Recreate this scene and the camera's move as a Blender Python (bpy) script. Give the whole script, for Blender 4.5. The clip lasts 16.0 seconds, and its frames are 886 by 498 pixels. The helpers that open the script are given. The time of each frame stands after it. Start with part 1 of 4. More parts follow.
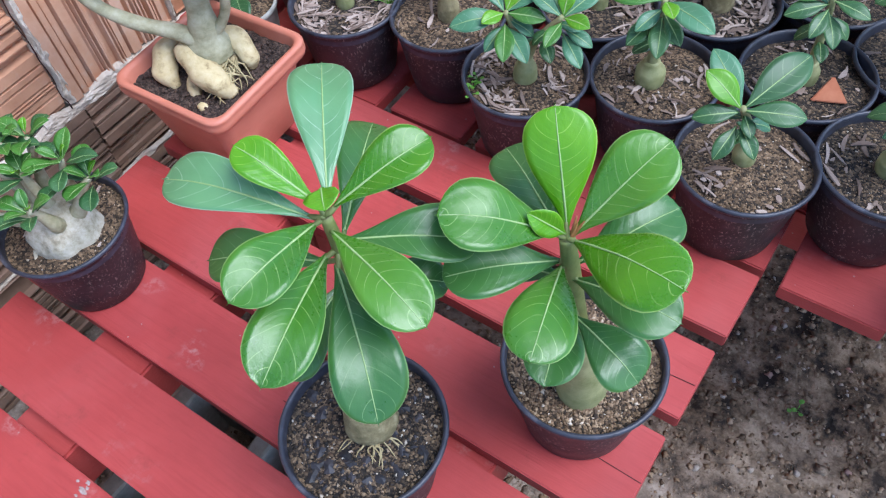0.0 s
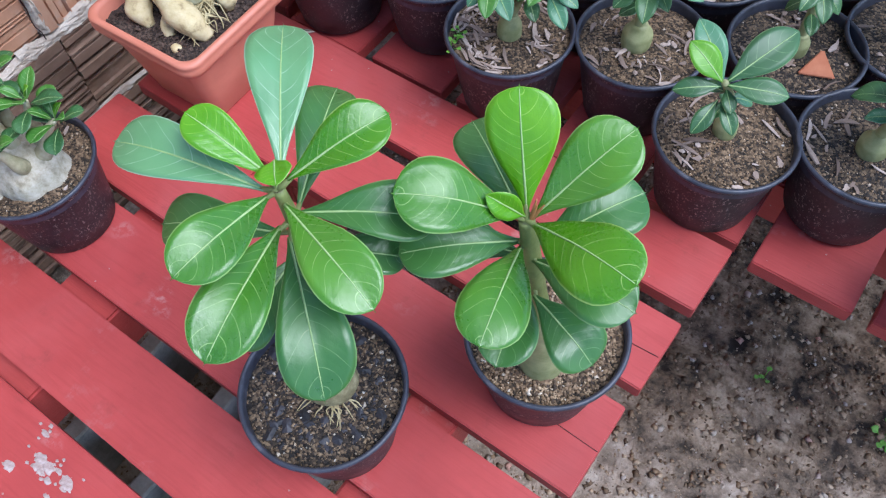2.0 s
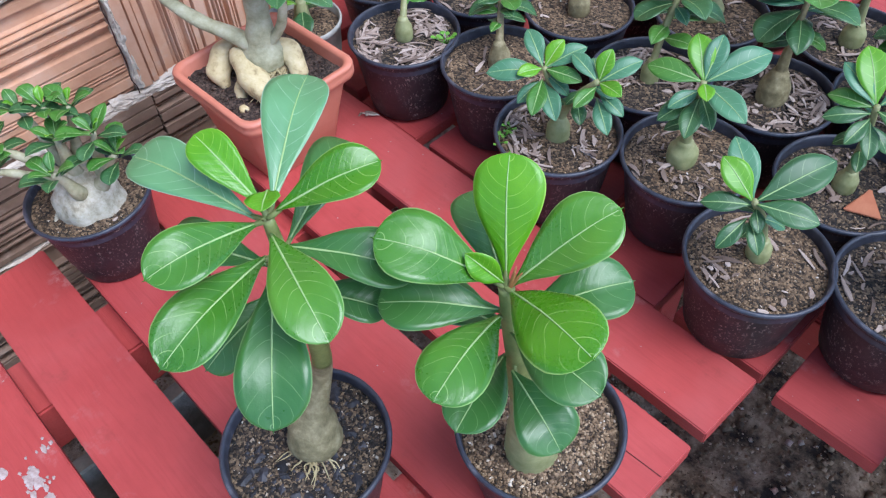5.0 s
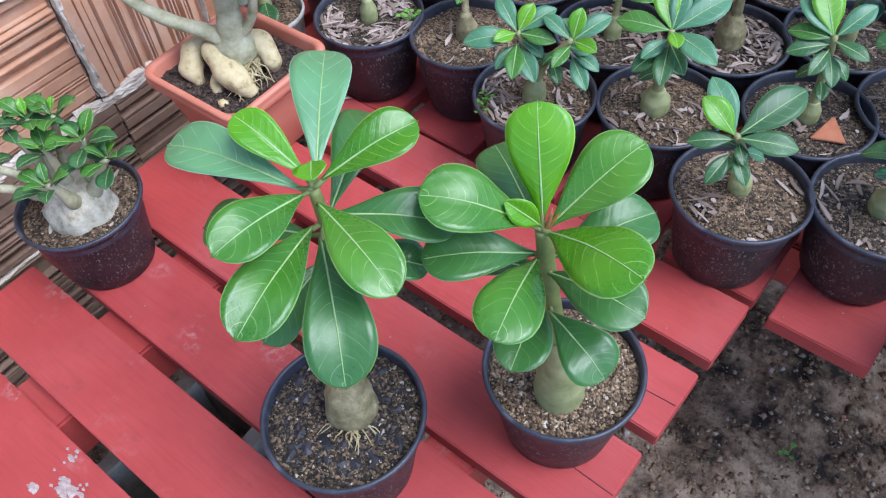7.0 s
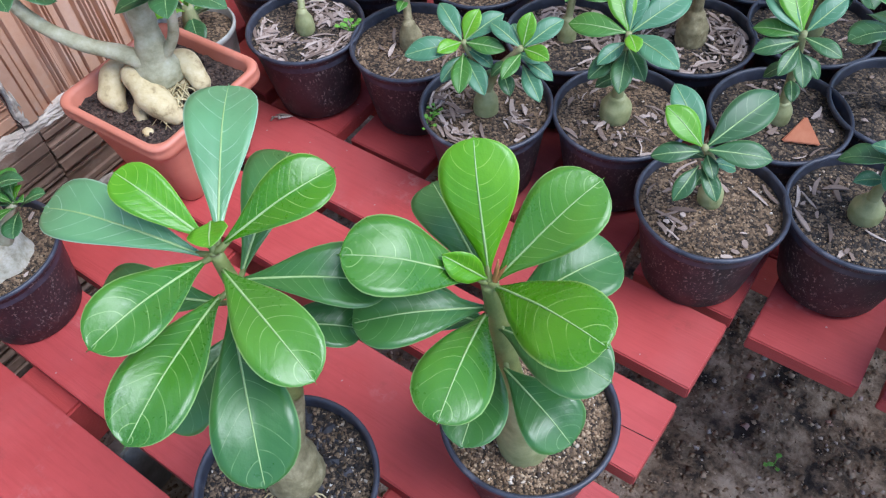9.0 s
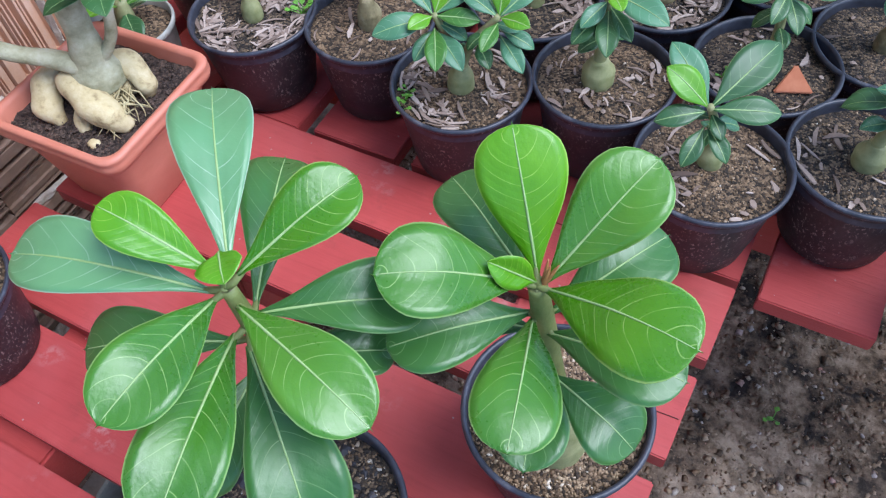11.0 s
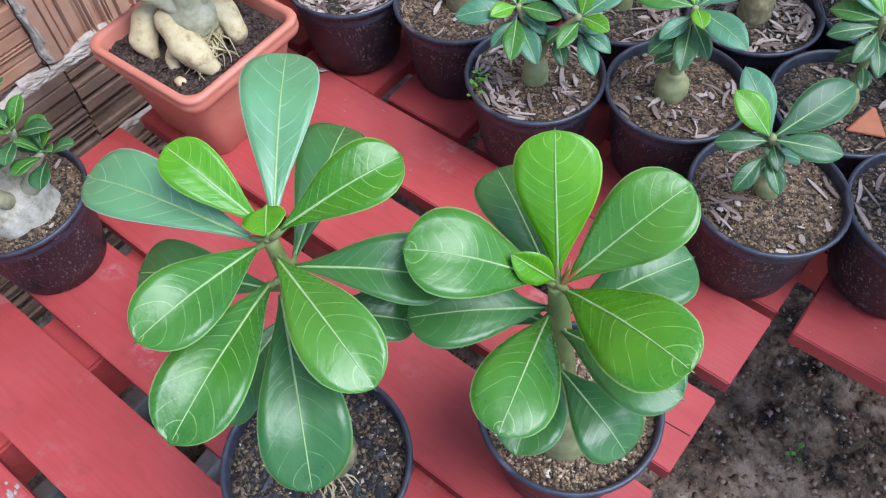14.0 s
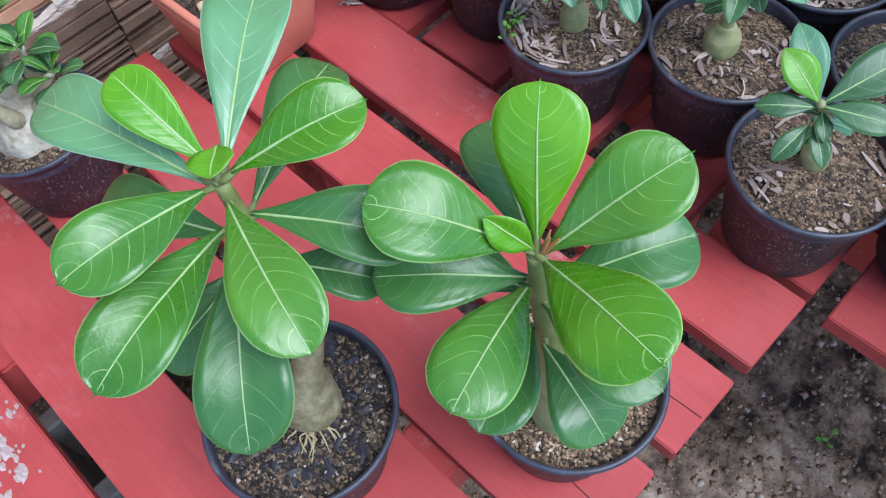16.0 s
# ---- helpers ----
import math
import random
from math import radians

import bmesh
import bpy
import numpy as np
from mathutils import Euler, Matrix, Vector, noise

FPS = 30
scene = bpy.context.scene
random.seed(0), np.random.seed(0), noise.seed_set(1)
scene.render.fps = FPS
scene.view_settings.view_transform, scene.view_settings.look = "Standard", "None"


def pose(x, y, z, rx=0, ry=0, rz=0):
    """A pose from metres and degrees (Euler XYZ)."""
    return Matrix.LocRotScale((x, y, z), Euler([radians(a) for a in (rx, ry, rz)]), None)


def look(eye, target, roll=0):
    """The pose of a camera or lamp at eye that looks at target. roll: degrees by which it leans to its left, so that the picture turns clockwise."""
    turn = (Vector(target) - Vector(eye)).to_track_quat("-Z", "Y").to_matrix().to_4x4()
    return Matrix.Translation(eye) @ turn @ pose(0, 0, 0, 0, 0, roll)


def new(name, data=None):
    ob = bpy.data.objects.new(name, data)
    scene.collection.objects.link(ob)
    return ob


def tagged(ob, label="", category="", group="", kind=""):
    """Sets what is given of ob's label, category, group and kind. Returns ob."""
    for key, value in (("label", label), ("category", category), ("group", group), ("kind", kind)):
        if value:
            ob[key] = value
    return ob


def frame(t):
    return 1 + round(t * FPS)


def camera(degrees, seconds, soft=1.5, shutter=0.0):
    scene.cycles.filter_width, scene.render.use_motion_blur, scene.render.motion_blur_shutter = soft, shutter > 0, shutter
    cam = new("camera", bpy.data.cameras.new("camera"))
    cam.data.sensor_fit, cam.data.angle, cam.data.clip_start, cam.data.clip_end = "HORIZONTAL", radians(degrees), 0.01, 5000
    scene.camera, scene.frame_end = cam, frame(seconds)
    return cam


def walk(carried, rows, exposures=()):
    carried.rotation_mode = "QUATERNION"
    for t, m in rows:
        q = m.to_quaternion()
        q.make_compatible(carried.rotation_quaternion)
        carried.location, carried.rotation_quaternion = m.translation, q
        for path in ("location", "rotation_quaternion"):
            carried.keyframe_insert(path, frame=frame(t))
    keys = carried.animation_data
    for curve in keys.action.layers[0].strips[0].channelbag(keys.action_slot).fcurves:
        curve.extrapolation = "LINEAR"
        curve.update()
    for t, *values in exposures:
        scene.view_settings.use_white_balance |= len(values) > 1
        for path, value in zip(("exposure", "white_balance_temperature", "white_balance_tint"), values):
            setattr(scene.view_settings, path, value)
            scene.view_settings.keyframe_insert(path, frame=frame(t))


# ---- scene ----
cam = camera(58.12, 16.0, soft=1.25)
PATH = [
    (0, (0.0274, -0.4206, 0.7114), (-0.5119, 0.2141, -0.4755), -7.92),
    (0.5, (0.0282, -0.4046, 0.7229), (-0.4427, 0.1363, -0.5374), -8.24),
    (1, (0.0303, -0.3848, 0.7266), (-0.3895, 0.0957, -0.5755), -7.67),
    (1.5, (0.0279, -0.3713, 0.7209), (-0.3979, 0.1188, -0.5756), -6.23),
    (2, (0.0305, -0.3881, 0.7168), (-0.4441, 0.1714, -0.5339), -5.22),
    (2.5, (0.0351, -0.4077, 0.7297), (-0.4667, 0.1888, -0.4929), -4.90),
    (3, (0.0486, -0.4010, 0.7372), (-0.4757, 0.2152, -0.4661), -2.73),
    (3.5, (0.0673, -0.3874, 0.7314), (-0.5161, 0.2301, -0.4437), -1.55),
    (4, (0.0891, -0.3746, 0.7133), (-0.5542, 0.2244, -0.4399), -3.08),
    (4.5, (0.0981, -0.3779, 0.7043), (-0.5810, 0.2289, -0.4241), -3.51),
    (5, (0.0936, -0.3753, 0.6995), (-0.5969, 0.2251, -0.4253), -3.76),
    (5.2, (0.0882, -0.3752, 0.6961), (-0.6014, 0.2221, -0.4310), -3.82),
    (7.3, (0.0659, -0.4420, 0.7091), (-0.5234, 0.2240, -0.4362), -5.08),
    (7.5, (0.0601, -0.4349, 0.7056), (-0.5231, 0.2365, -0.4397), -4.88),
    (8, (0.0543, -0.4118, 0.6951), (-0.5191, 0.2670, -0.4508), -5.27),
    (8.5, (0.0616, -0.3865, 0.6846), (-0.5101, 0.2923, -0.4621), -5.65),
    (8.7, (0.0579, -0.3775, 0.6807), (-0.5116, 0.3005, -0.4676), -5.76),
    (10.8, (-0.0167, -0.3581, 0.6485), (-0.4816, 0.3385, -0.5352), -6.62),
    (11, (-0.0173, -0.3595, 0.6462), (-0.4710, 0.3404, -0.5399), -6.38),
    (11.5, (-0.0221, -0.3608, 0.6409), (-0.4675, 0.3412, -0.5470), -6.31),
    (12, (-0.0240, -0.3623, 0.6360), (-0.4632, 0.3357, -0.5567), -6.03),
    (12.5, (-0.0209, -0.3623, 0.6378), (-0.4865, 0.3082, -0.5606), -5.29),
    (13, (-0.0063, -0.3662, 0.6397), (-0.4919, 0.2807, -0.5637), -4.20),
    (13.5, (0.0049, -0.3746, 0.6588), (-0.4978, 0.2565, -0.5460), -3.41),
    (14, (0.0024, -0.3592, 0.6670), (-0.5288, 0.2481, -0.5378), -3.84),
    (14.5, (-0.0100, -0.3428, 0.6553), (-0.5579, 0.2372, -0.5555), -3.87),
    (15, (-0.0073, -0.3298, 0.6445), (-0.5512, 0.2147, -0.5844), -4.33),
    (15.5, (0.0085, -0.3180, 0.6397), (-0.5384, 0.1872, -0.6046), -5.69),
    (16, (0.0173, -0.3135, 0.6393), (-0.5415, 0.1548, -0.6141), -7.17),
]
walk(cam, [(t, look(eye, target, roll)) for t, eye, target, roll in PATH], exposures=[(0.0, 1.2, 5600, 11), (16.0, 1.2, 5600, 11)])

# ---- world and light ----
world = bpy.data.worlds.new("sky")
scene.world = world
world.use_nodes = True
wn = world.node_tree.nodes
sky = wn.new("ShaderNodeTexSky")
sky.sky_type = "NISHITA"
sky.sun_disc = False
sky.sun_elevation = radians(58)
sky.sun_rotation = radians(79)
sky.air_density = 1.0
sky.dust_density = 1.0
world.node_tree.links.new(sky.outputs[0], wn["Background"].inputs[0])
wn["Background"].inputs[1].default_value = 0.126
sun = new("sun", bpy.data.lights.new("sun", "SUN"))
sun.data.energy = 1.85
sun.data.angle = radians(40)
sun.data.color = (1.0, 0.98, 0.95)
sun.matrix_world = look((0.75, 0.15, 1.25), (0, 0, 0))


# ---- materials ----
def material(name):
    m = bpy.data.materials.new(name)
    m.use_nodes = True
    nt = m.node_tree
    b = nt.nodes["Principled BSDF"]
    return m, nt, b


def node(nt, kind, **values):
    n = nt.nodes.new(kind)
    for k, v in values.items():
        if k in n.inputs:
            n.inputs[k].default_value = v
    return n


def coords(nt, scale=(1, 1, 1), source="Object"):
    tc = nt.nodes.new("ShaderNodeTexCoord")
    mp = nt.nodes.new("ShaderNodeMapping")
    mp.inputs["Scale"].default_value = scale
    nt.links.new(tc.outputs[source], mp.inputs["Vector"])
    return mp.outputs[0]


def noise_tex(nt, vec, scale, detail=4.0, rough=0.55, distortion=0.0):
    n = node(nt, "ShaderNodeTexNoise", Scale=scale, Detail=detail, Roughness=rough, Distortion=distortion)
    nt.links.new(vec, n.inputs["Vector"])
    return n.outputs["Fac"]


def ramp(nt, fac, stops):
    r = nt.nodes.new("ShaderNodeValToRGB")
    els = r.color_ramp.elements
    els[0].position, els[0].color = stops[0][0], (*stops[0][1], 1)
    els[1].position, els[1].color = stops[-1][0], (*stops[-1][1], 1)
    for p, c in stops[1:-1]:
        e = els.new(p)
        e.color = (*c, 1)
    nt.links.new(fac, r.inputs[0])
    return r.outputs[0]


def grey(v):
    return (v, v, v)


def mix(nt, fac, a, b, mode="MIX"):
    n = nt.nodes.new("ShaderNodeMix")
    n.data_type, n.blend_type = "RGBA", mode
    for sock, val in ((n.inputs[0], fac), (n.inputs[6], a), (n.inputs[7], b)):
        if hasattr(val, "links") or hasattr(val, "is_linked"):
            nt.links.new(val, sock)
        else:
            sock.default_value = val if isinstance(val, float) else (*val, 1)
    return n.outputs[2]


def maths(nt, op, a, b=0.0, c=0.0):
    n = nt.nodes.new("ShaderNodeMath")
    n.operation = op
    for sock, val in zip(n.inputs, (a, b, c)):
        if hasattr(val, "is_linked"):
            nt.links.new(val, sock)
        else:
            sock.default_value = val
    return n.outputs[0]


def bump(nt, b, height, strength, distance):
    n = node(nt, "ShaderNodeBump", Strength=strength, Distance=distance)
    nt.links.new(height, n.inputs["Height"])
    nt.links.new(n.outputs[0], b.inputs["Normal"])


def paint_red():
    m, nt, b = material("red_paint")
    v = coords(nt, (1, 1, 1), "Object")
    rnd = nt.nodes.new("ShaderNodeObjectInfo").outputs["Random"]
    off = nt.nodes.new("ShaderNodeVectorMath")
    off.operation = "ADD"
    nt.links.new(v, off.inputs[0])
    nt.links.new(maths(nt, "MULTIPLY", rnd, 37.0), off.inputs[1])
    v = off.outputs[0]
    st = nt.nodes.new("ShaderNodeMapping")
    st.inputs["Scale"].default_value = (3, 40, 40)
    nt.links.new(v, st.inputs["Vector"])
    grain = noise_tex(nt, st.outputs[0], 6.0, 5, 0.6, 0.4)
    big = noise_tex(nt, v, 9.0, 4, 0.6)
    col = ramp(nt, big, [(0.3, (0.31, 0.040, 0.037)), (0.55, (0.37, 0.050, 0.046)), (0.75, (0.42, 0.068, 0.062))])
    col = mix(nt, ramp(nt, grain, [(0.33, grey(0.4)), (0.55, grey(0.0))]), col, (0.27, 0.032, 0.03))
    # worn, chalky patches and dirt specks
    w1 = noise_tex(nt, v, 13.0, 3, 0.5, 0.3)
    w2 = noise_tex(nt, v, 110.0, 4, 0.7)
    wear = maths(nt, "MULTIPLY", ramp(nt, w1, [(0.62, grey(0)), (0.74, grey(0.6))]), ramp(nt, w2, [(0.47, grey(0)), (0.6, grey(1))]))
    col = mix(nt, wear, col, (0.44, 0.24, 0.22))
    soft = ramp(nt, noise_tex(nt, v, 5.0, 3, 0.55, 0.5), [(0.50, grey(0)), (0.76, grey(0.42))])
    col = mix(nt, soft, col, (0.40, 0.105, 0.10))
    vo = node(nt, "ShaderNodeTexVoronoi", Scale=60.0)
    nt.links.new(v, vo.inputs["Vector"])
    speck = maths(nt, "MULTIPLY", maths(nt, "LESS_THAN", vo.outputs["Distance"], 0.06), maths(nt, "GREATER_THAN", noise_tex(nt, v, 21.0, 2), 0.53))
    col = mix(nt, speck, col, (0.34, 0.20, 0.18))
    dirt = ramp(nt, noise_tex(nt, v, 33.0, 5, 0.7), [(0.60, grey(0)), (0.78, grey(0.6))])
    col = mix(nt, dirt, col, (0.20, 0.035, 0.03))
    nt.links.new(col, b.inputs["Base Color"])
    b.inputs["Roughness"].default_value = 0.55
    b.inputs["Specular IOR Level"].default_value = 0.4
    h = maths(nt, "ADD", maths(nt, "MULTIPLY", grain, 1.0), maths(nt, "MULTIPLY", w2, 0.3))
    bump(nt, b, h, 0.35, 0.002)
    return m


def plastic_black():
    m, nt, b = material("black_pot_plastic")
    v = coords(nt)
    rnd = nt.nodes.new("ShaderNodeObjectInfo").outputs["Random"]
    off = nt.nodes.new("ShaderNodeVectorMath")
    off.operation = "ADD"
    nt.links.new(v, off.inputs[0])
    nt.links.new(maths(nt, "MULTIPLY", rnd, 11.0), off.inputs[1])
    v = off.outputs[0]
    st = nt.nodes.new("ShaderNodeMapping")
    st.inputs["Scale"].default_value = (1, 1, 0.6)
    nt.links.new(v, st.inputs["Vector"])
    base = ramp(nt, noise_tex(nt, v, 18.0, 4), [(0.35, (0.010, 0.007, 0.010)), (0.7, (0.022, 0.014, 0.018))])
    sp = noise_tex(nt, st.outputs[0], 380.0, 3, 0.65)
    patch = noise_tex(nt, v, 24.0, 3, 0.6)
    splash = maths(nt, "MULTIPLY", ramp(nt, sp, [(0.57, grey(0)), (0.64, grey(1))]), ramp(nt, patch, [(0.36, grey(0)), (0.58, grey(0.95))]))
    col = mix(nt, splash, base, (0.21, 0.17, 0.15))
    dust = ramp(nt, noise_tex(nt, v, 45.0, 5, 0.7), [(0.5, grey(0)), (0.8, grey(0.18))])
    col = mix(nt, dust, col, (0.13, 0.09, 0.09))
    nt.links.new(col, b.inputs["Base Color"])
    nt.links.new(ramp(nt, patch, [(0.3, grey(0.38)), (0.7, grey(0.6))]), b.inputs["Roughness"])
    bump(nt, b, sp, 0.2, 0.0006)
    return m


def plastic_rim():
    m, nt, b = material("worn_pot_rim")
    v = coords(nt)
    col = ramp(nt, noise_tex(nt, v, 60.0, 5, 0.65), [(0.3, (0.014, 0.015, 0.023)), (0.6, (0.040, 0.044, 0.062)), (0.8, (0.15, 0.145, 0.16))])
    nt.links.new(col, b.inputs["Base Color"])
    b.inputs["Roughness"].default_value = 0.42
    bump(nt, b, noise_tex(nt, v, 300.0, 3), 0.2, 0.0005)
    return m


def plain(name, stops, scale, rough, strength=0.4, distance=0.002, detail=5.0, fine=0.0):
    m, nt, b = material(name)
    v = coords(nt)
    n = noise_tex(nt, v, scale, detail, 0.65)
    nt.links.new(ramp(nt, n, stops), b.inputs["Base Color"])
    b.inputs["Roughness"].default_value = rough
    h = noise_tex(nt, v, fine, 4, 0.6) if fine else n
    bump(nt, b, h, strength, distance)
    return m


def soil_mat(name, dark, midc, light):
    m, nt, b = material(name)
    v = coords(nt)
    vo = node(nt, "ShaderNodeTexVoronoi", Scale=420.0)
    nt.links.new(v, vo.inputs["Vector"])
    sep = nt.nodes.new("ShaderNodeSeparateColor")
    nt.links.new(vo.outputs["Color"], sep.inputs[0])
    big = noise_tex(nt, v, 38.0, 4, 0.6)
    pick = maths(nt, "ADD", maths(nt, "MULTIPLY", sep.outputs[0], 0.55), maths(nt, "MULTIPLY", big, 0.6))
    nt.links.new(ramp(nt, pick, [(0.38, dark), (0.6, midc), (0.88, light)]), b.inputs["Base Color"])
    b.inputs["Roughness"].default_value = 0.9
    h = maths(nt, "SUBTRACT", maths(nt, "MULTIPLY", big, 2.0), vo.outputs["Distance"])
    bump(nt, b, h, 0.8, 0.002)
    return m


def island_mat(name, stops, rough=0.85):
    m, nt, b = material(name)
    g = nt.nodes.new("ShaderNodeNewGeometry")
    col = ramp(nt, g.outputs["Random Per Island"], stops)
    v = coords(nt)
    col = mix(nt, ramp(nt, noise_tex(nt, v, 500.0, 3), [(0.3, grey(0.35)), (0.7, grey(0.0))]), col, stops[0][1])
    nt.links.new(col, b.inputs["Base Color"])
    b.inputs["Roughness"].default_value = rough
    return m


def leaf_mat(name, dark, midc, light, vein, gloss=0.3, veins=9.0, relief=0.65, shine=0.5):
    m, nt, b = material(name)
    uv = nt.nodes.new("ShaderNodeUVMap")
    sep = nt.nodes.new("ShaderNodeSeparateXYZ")
    nt.links.new(uv.outputs[0], sep.inputs[0])
    u = sep.outputs[0]
    av = maths(nt, "ABSOLUTE", maths(nt, "SUBTRACT", maths(nt, "MULTIPLY", sep.outputs[1], 2.0), 1.0))
    v = coords(nt)
    wob = noise_tex(nt, v, 30.0, 1)
    # side veins sweep forward towards the margin
    sweep = maths(nt, "MULTIPLY", maths(nt, "POWER", av, 1.5), 0.20)
    s = maths(nt, "MULTIPLY", maths(nt, "SUBTRACT", maths(nt, "ADD", u, maths(nt, "MULTIPLY", wob, 0.12)), sweep), veins)
    rnd = nt.nodes.new("ShaderNodeObjectInfo").outputs["Random"]
    side = maths(nt, "MULTIPLY", maths(nt, "GREATER_THAN", sep.outputs[1], 0.5), 0.45)
    s = maths(nt, "ADD", s, maths(nt, "ADD", side, maths(nt, "MULTIPLY", rnd, 3.0)))
    d = maths(nt, "ABSOLUTE", maths(nt, "SUBTRACT", maths(nt, "FRACT", s), 0.5))
    line = ramp(nt, d, [(0.0, grey(1)), (0.016, grey(0.85)), (0.030, grey(0))])
    near_edge = ramp(nt, av, [(0.70, grey(1)), (0.95, grey(0))])
    line = maths(nt, "MULTIPLY", line, near_edge)
    pillow = maths(nt, "POWER", maths(nt, "MULTIPLY", d, 2.0), 2.0)
    big = noise_tex(nt, v, 26.0, 3)
    fine = noise_tex(nt, v, 420.0, 3)
    tone = maths(nt, "ADD", maths(nt, "MULTIPLY", big, 0.7), maths(nt, "MULTIPLY", rnd, 0.3))
    col = ramp(nt, tone, [(0.25, dark), (0.5, midc), (0.8, light)])
    col = mix(nt, maths(nt, "MULTIPLY", line, maths(nt, "MULTIPLY", ramp(nt, noise_tex(nt, v, 70.0, 2), [(0.36, grey(0.08)), (0.62, grey(0.8))]), 1.0)), col, vein)
    margin = ramp(nt, av, [(0.955, grey(0)), (0.985, grey(0.75))])
    col = mix(nt, margin, col, vein)
    speck = ramp(nt, noise_tex(nt, v, 260.0, 4, 0.7), [(0.66, grey(0)), (0.76, grey(0.35))])
    col = mix(nt, speck, col, vein)
    nt.links.new(col, b.inputs["Base Color"])
    rg = ramp(nt, maths(nt, "ADD", maths(nt, "MULTIPLY", big, 0.6), maths(nt, "MULTIPLY", fine, 0.4)), [(0.3, grey(gloss - 0.05)), (0.7, grey(gloss + 0.13))])
    nt.links.new(rg, b.inputs["Roughness"])
    b.inputs["Specular IOR Level"].default_value = shine
    h = maths(nt, "SUBTRACT", maths(nt, "ADD", maths(nt, "MULTIPLY", noise_tex(nt, v, 900.0, 2), 0.05), maths(nt, "MULTIPLY", noise_tex(nt, v, 95.0, 4), 0.36)), maths(nt, "MULTIPLY", pillow, 0.06))
    bump(nt, b, h, relief, 0.0016)
    tr = nt.nodes.new("ShaderNodeBsdfTranslucent")
    nt.links.new(mix(nt, 0.35, col, (0.25, 0.45, 0.03)), tr.inputs["Color"])
    ms = nt.nodes.new("ShaderNodeMixShader")
    ms.inputs[0].default_value = 0.16
    out = nt.nodes["Material Output"]
    nt.links.new(b.outputs[0], ms.inputs[1])
    nt.links.new(tr.outputs[0], ms.inputs[2])
    nt.links.new(ms.outputs[0], out.inputs[0])
    return m


def clay_mat(name, stops, dirt):
    m, nt, b = material(name)
    v = coords(nt)
    n = noise_tex(nt, v, 9.0, 5, 0.65)
    rnd = nt.nodes.new("ShaderNodeObjectInfo").outputs["Random"]
    t = maths(nt, "ADD", maths(nt, "MULTIPLY", n, 0.75), maths(nt, "MULTIPLY", rnd, 0.25))
    col = ramp(nt, t, [(0.3, stops[0]), (0.52, stops[1]), (0.75, stops[2])])
    dust = ramp(nt, noise_tex(nt, v, 34.0, 5, 0.7), [(0.56, grey(0)), (0.78, grey(0.5))])
    col = mix(nt, dust, col, dirt)
    nt.links.new(col, b.inputs["Base Color"])
    b.inputs["Roughness"].default_value = 0.85
    bump(nt, b, noise_tex(nt, v, 160.0, 4, 0.7), 0.4, 0.002)
    return m


def earth_mat():
    """Dry greyish earth, darker and browner in a ragged patch around the rear pots."""
    m, nt, b = material("bare_earth")
    v = coords(nt)
    lump = noise_tex(nt, v, 22.0, 9, 0.68)
    dry = ramp(nt, lump, [(0.36, (0.072, 0.052, 0.035)), (0.49, (0.245, 0.187, 0.138)), (0.65, (0.44, 0.365, 0.295))])
    dark_earth = ramp(nt, lump, [(0.40, (0.022, 0.014, 0.008)), (0.51, (0.19, 0.128, 0.075)), (0.64, (0.42, 0.31, 0.205))])
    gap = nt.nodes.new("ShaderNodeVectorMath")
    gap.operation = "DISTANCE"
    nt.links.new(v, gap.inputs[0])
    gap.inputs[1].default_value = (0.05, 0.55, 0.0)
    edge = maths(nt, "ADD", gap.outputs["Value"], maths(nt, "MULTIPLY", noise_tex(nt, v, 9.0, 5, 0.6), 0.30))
    rear_patch = ramp(nt, edge, [(0.70, grey(1)), (0.86, grey(0))])
    nt.links.new(mix(nt, rear_patch, dry, dark_earth), b.inputs["Base Color"])
    b.inputs["Roughness"].default_value = 0.95
    bump(nt, b, maths(nt, "ADD", lump, maths(nt, "MULTIPLY", noise_tex(nt, v, 90.0, 4, 0.6), 0.4)), 1.0, 0.012)
    return m


RED = paint_red()
BLACK = plastic_black()
RIM = plastic_rim()
CLAY = clay_mat("fired_clay", ((0.35, 0.16, 0.085), (0.52, 0.275, 0.16), (0.62, 0.40, 0.28)), (0.50, 0.41, 0.34))
# clay of the three lowest courses, darker and browner than the rest
CLAY_LOW = clay_mat("low_course_clay", ((0.14, 0.085, 0.056), (0.25, 0.155, 0.105), (0.36, 0.24, 0.17)), (0.38, 0.30, 0.235))
MORTAR = plain("lime_mortar", [(0.3, (0.42, 0.34, 0.265)), (0.7, (0.66, 0.58, 0.485))], 40.0, 0.95, 0.9, 0.006, 5, 90.0)
TERRA = plain("terracotta_plastic", [(0.3, (0.46, 0.150, 0.092)), (0.7, (0.56, 0.205, 0.135))], 14.0, 0.5, 0.15, 0.001, 4, 150.0)
SHARD = plain("terracotta_shard", [(0.3, (0.42, 0.13, 0.06)), (0.7, (0.52, 0.2, 0.1))], 60.0, 0.8, 0.3, 0.001)
GREYPOT = plain("dirty_grey_plastic", [(0.3, (0.20, 0.19, 0.16)), (0.7, (0.40, 0.39, 0.35))], 30.0, 0.6, 0.2, 0.001)
SOIL_DARK = soil_mat("dark_potting_soil", (0.009, 0.007, 0.006), (0.040, 0.028, 0.019), (0.20, 0.14, 0.085))
SOIL_SAND = soil_mat("sandy_potting_soil", (0.018, 0.012, 0.007), (0.088, 0.056, 0.031), (0.25, 0.168, 0.098))
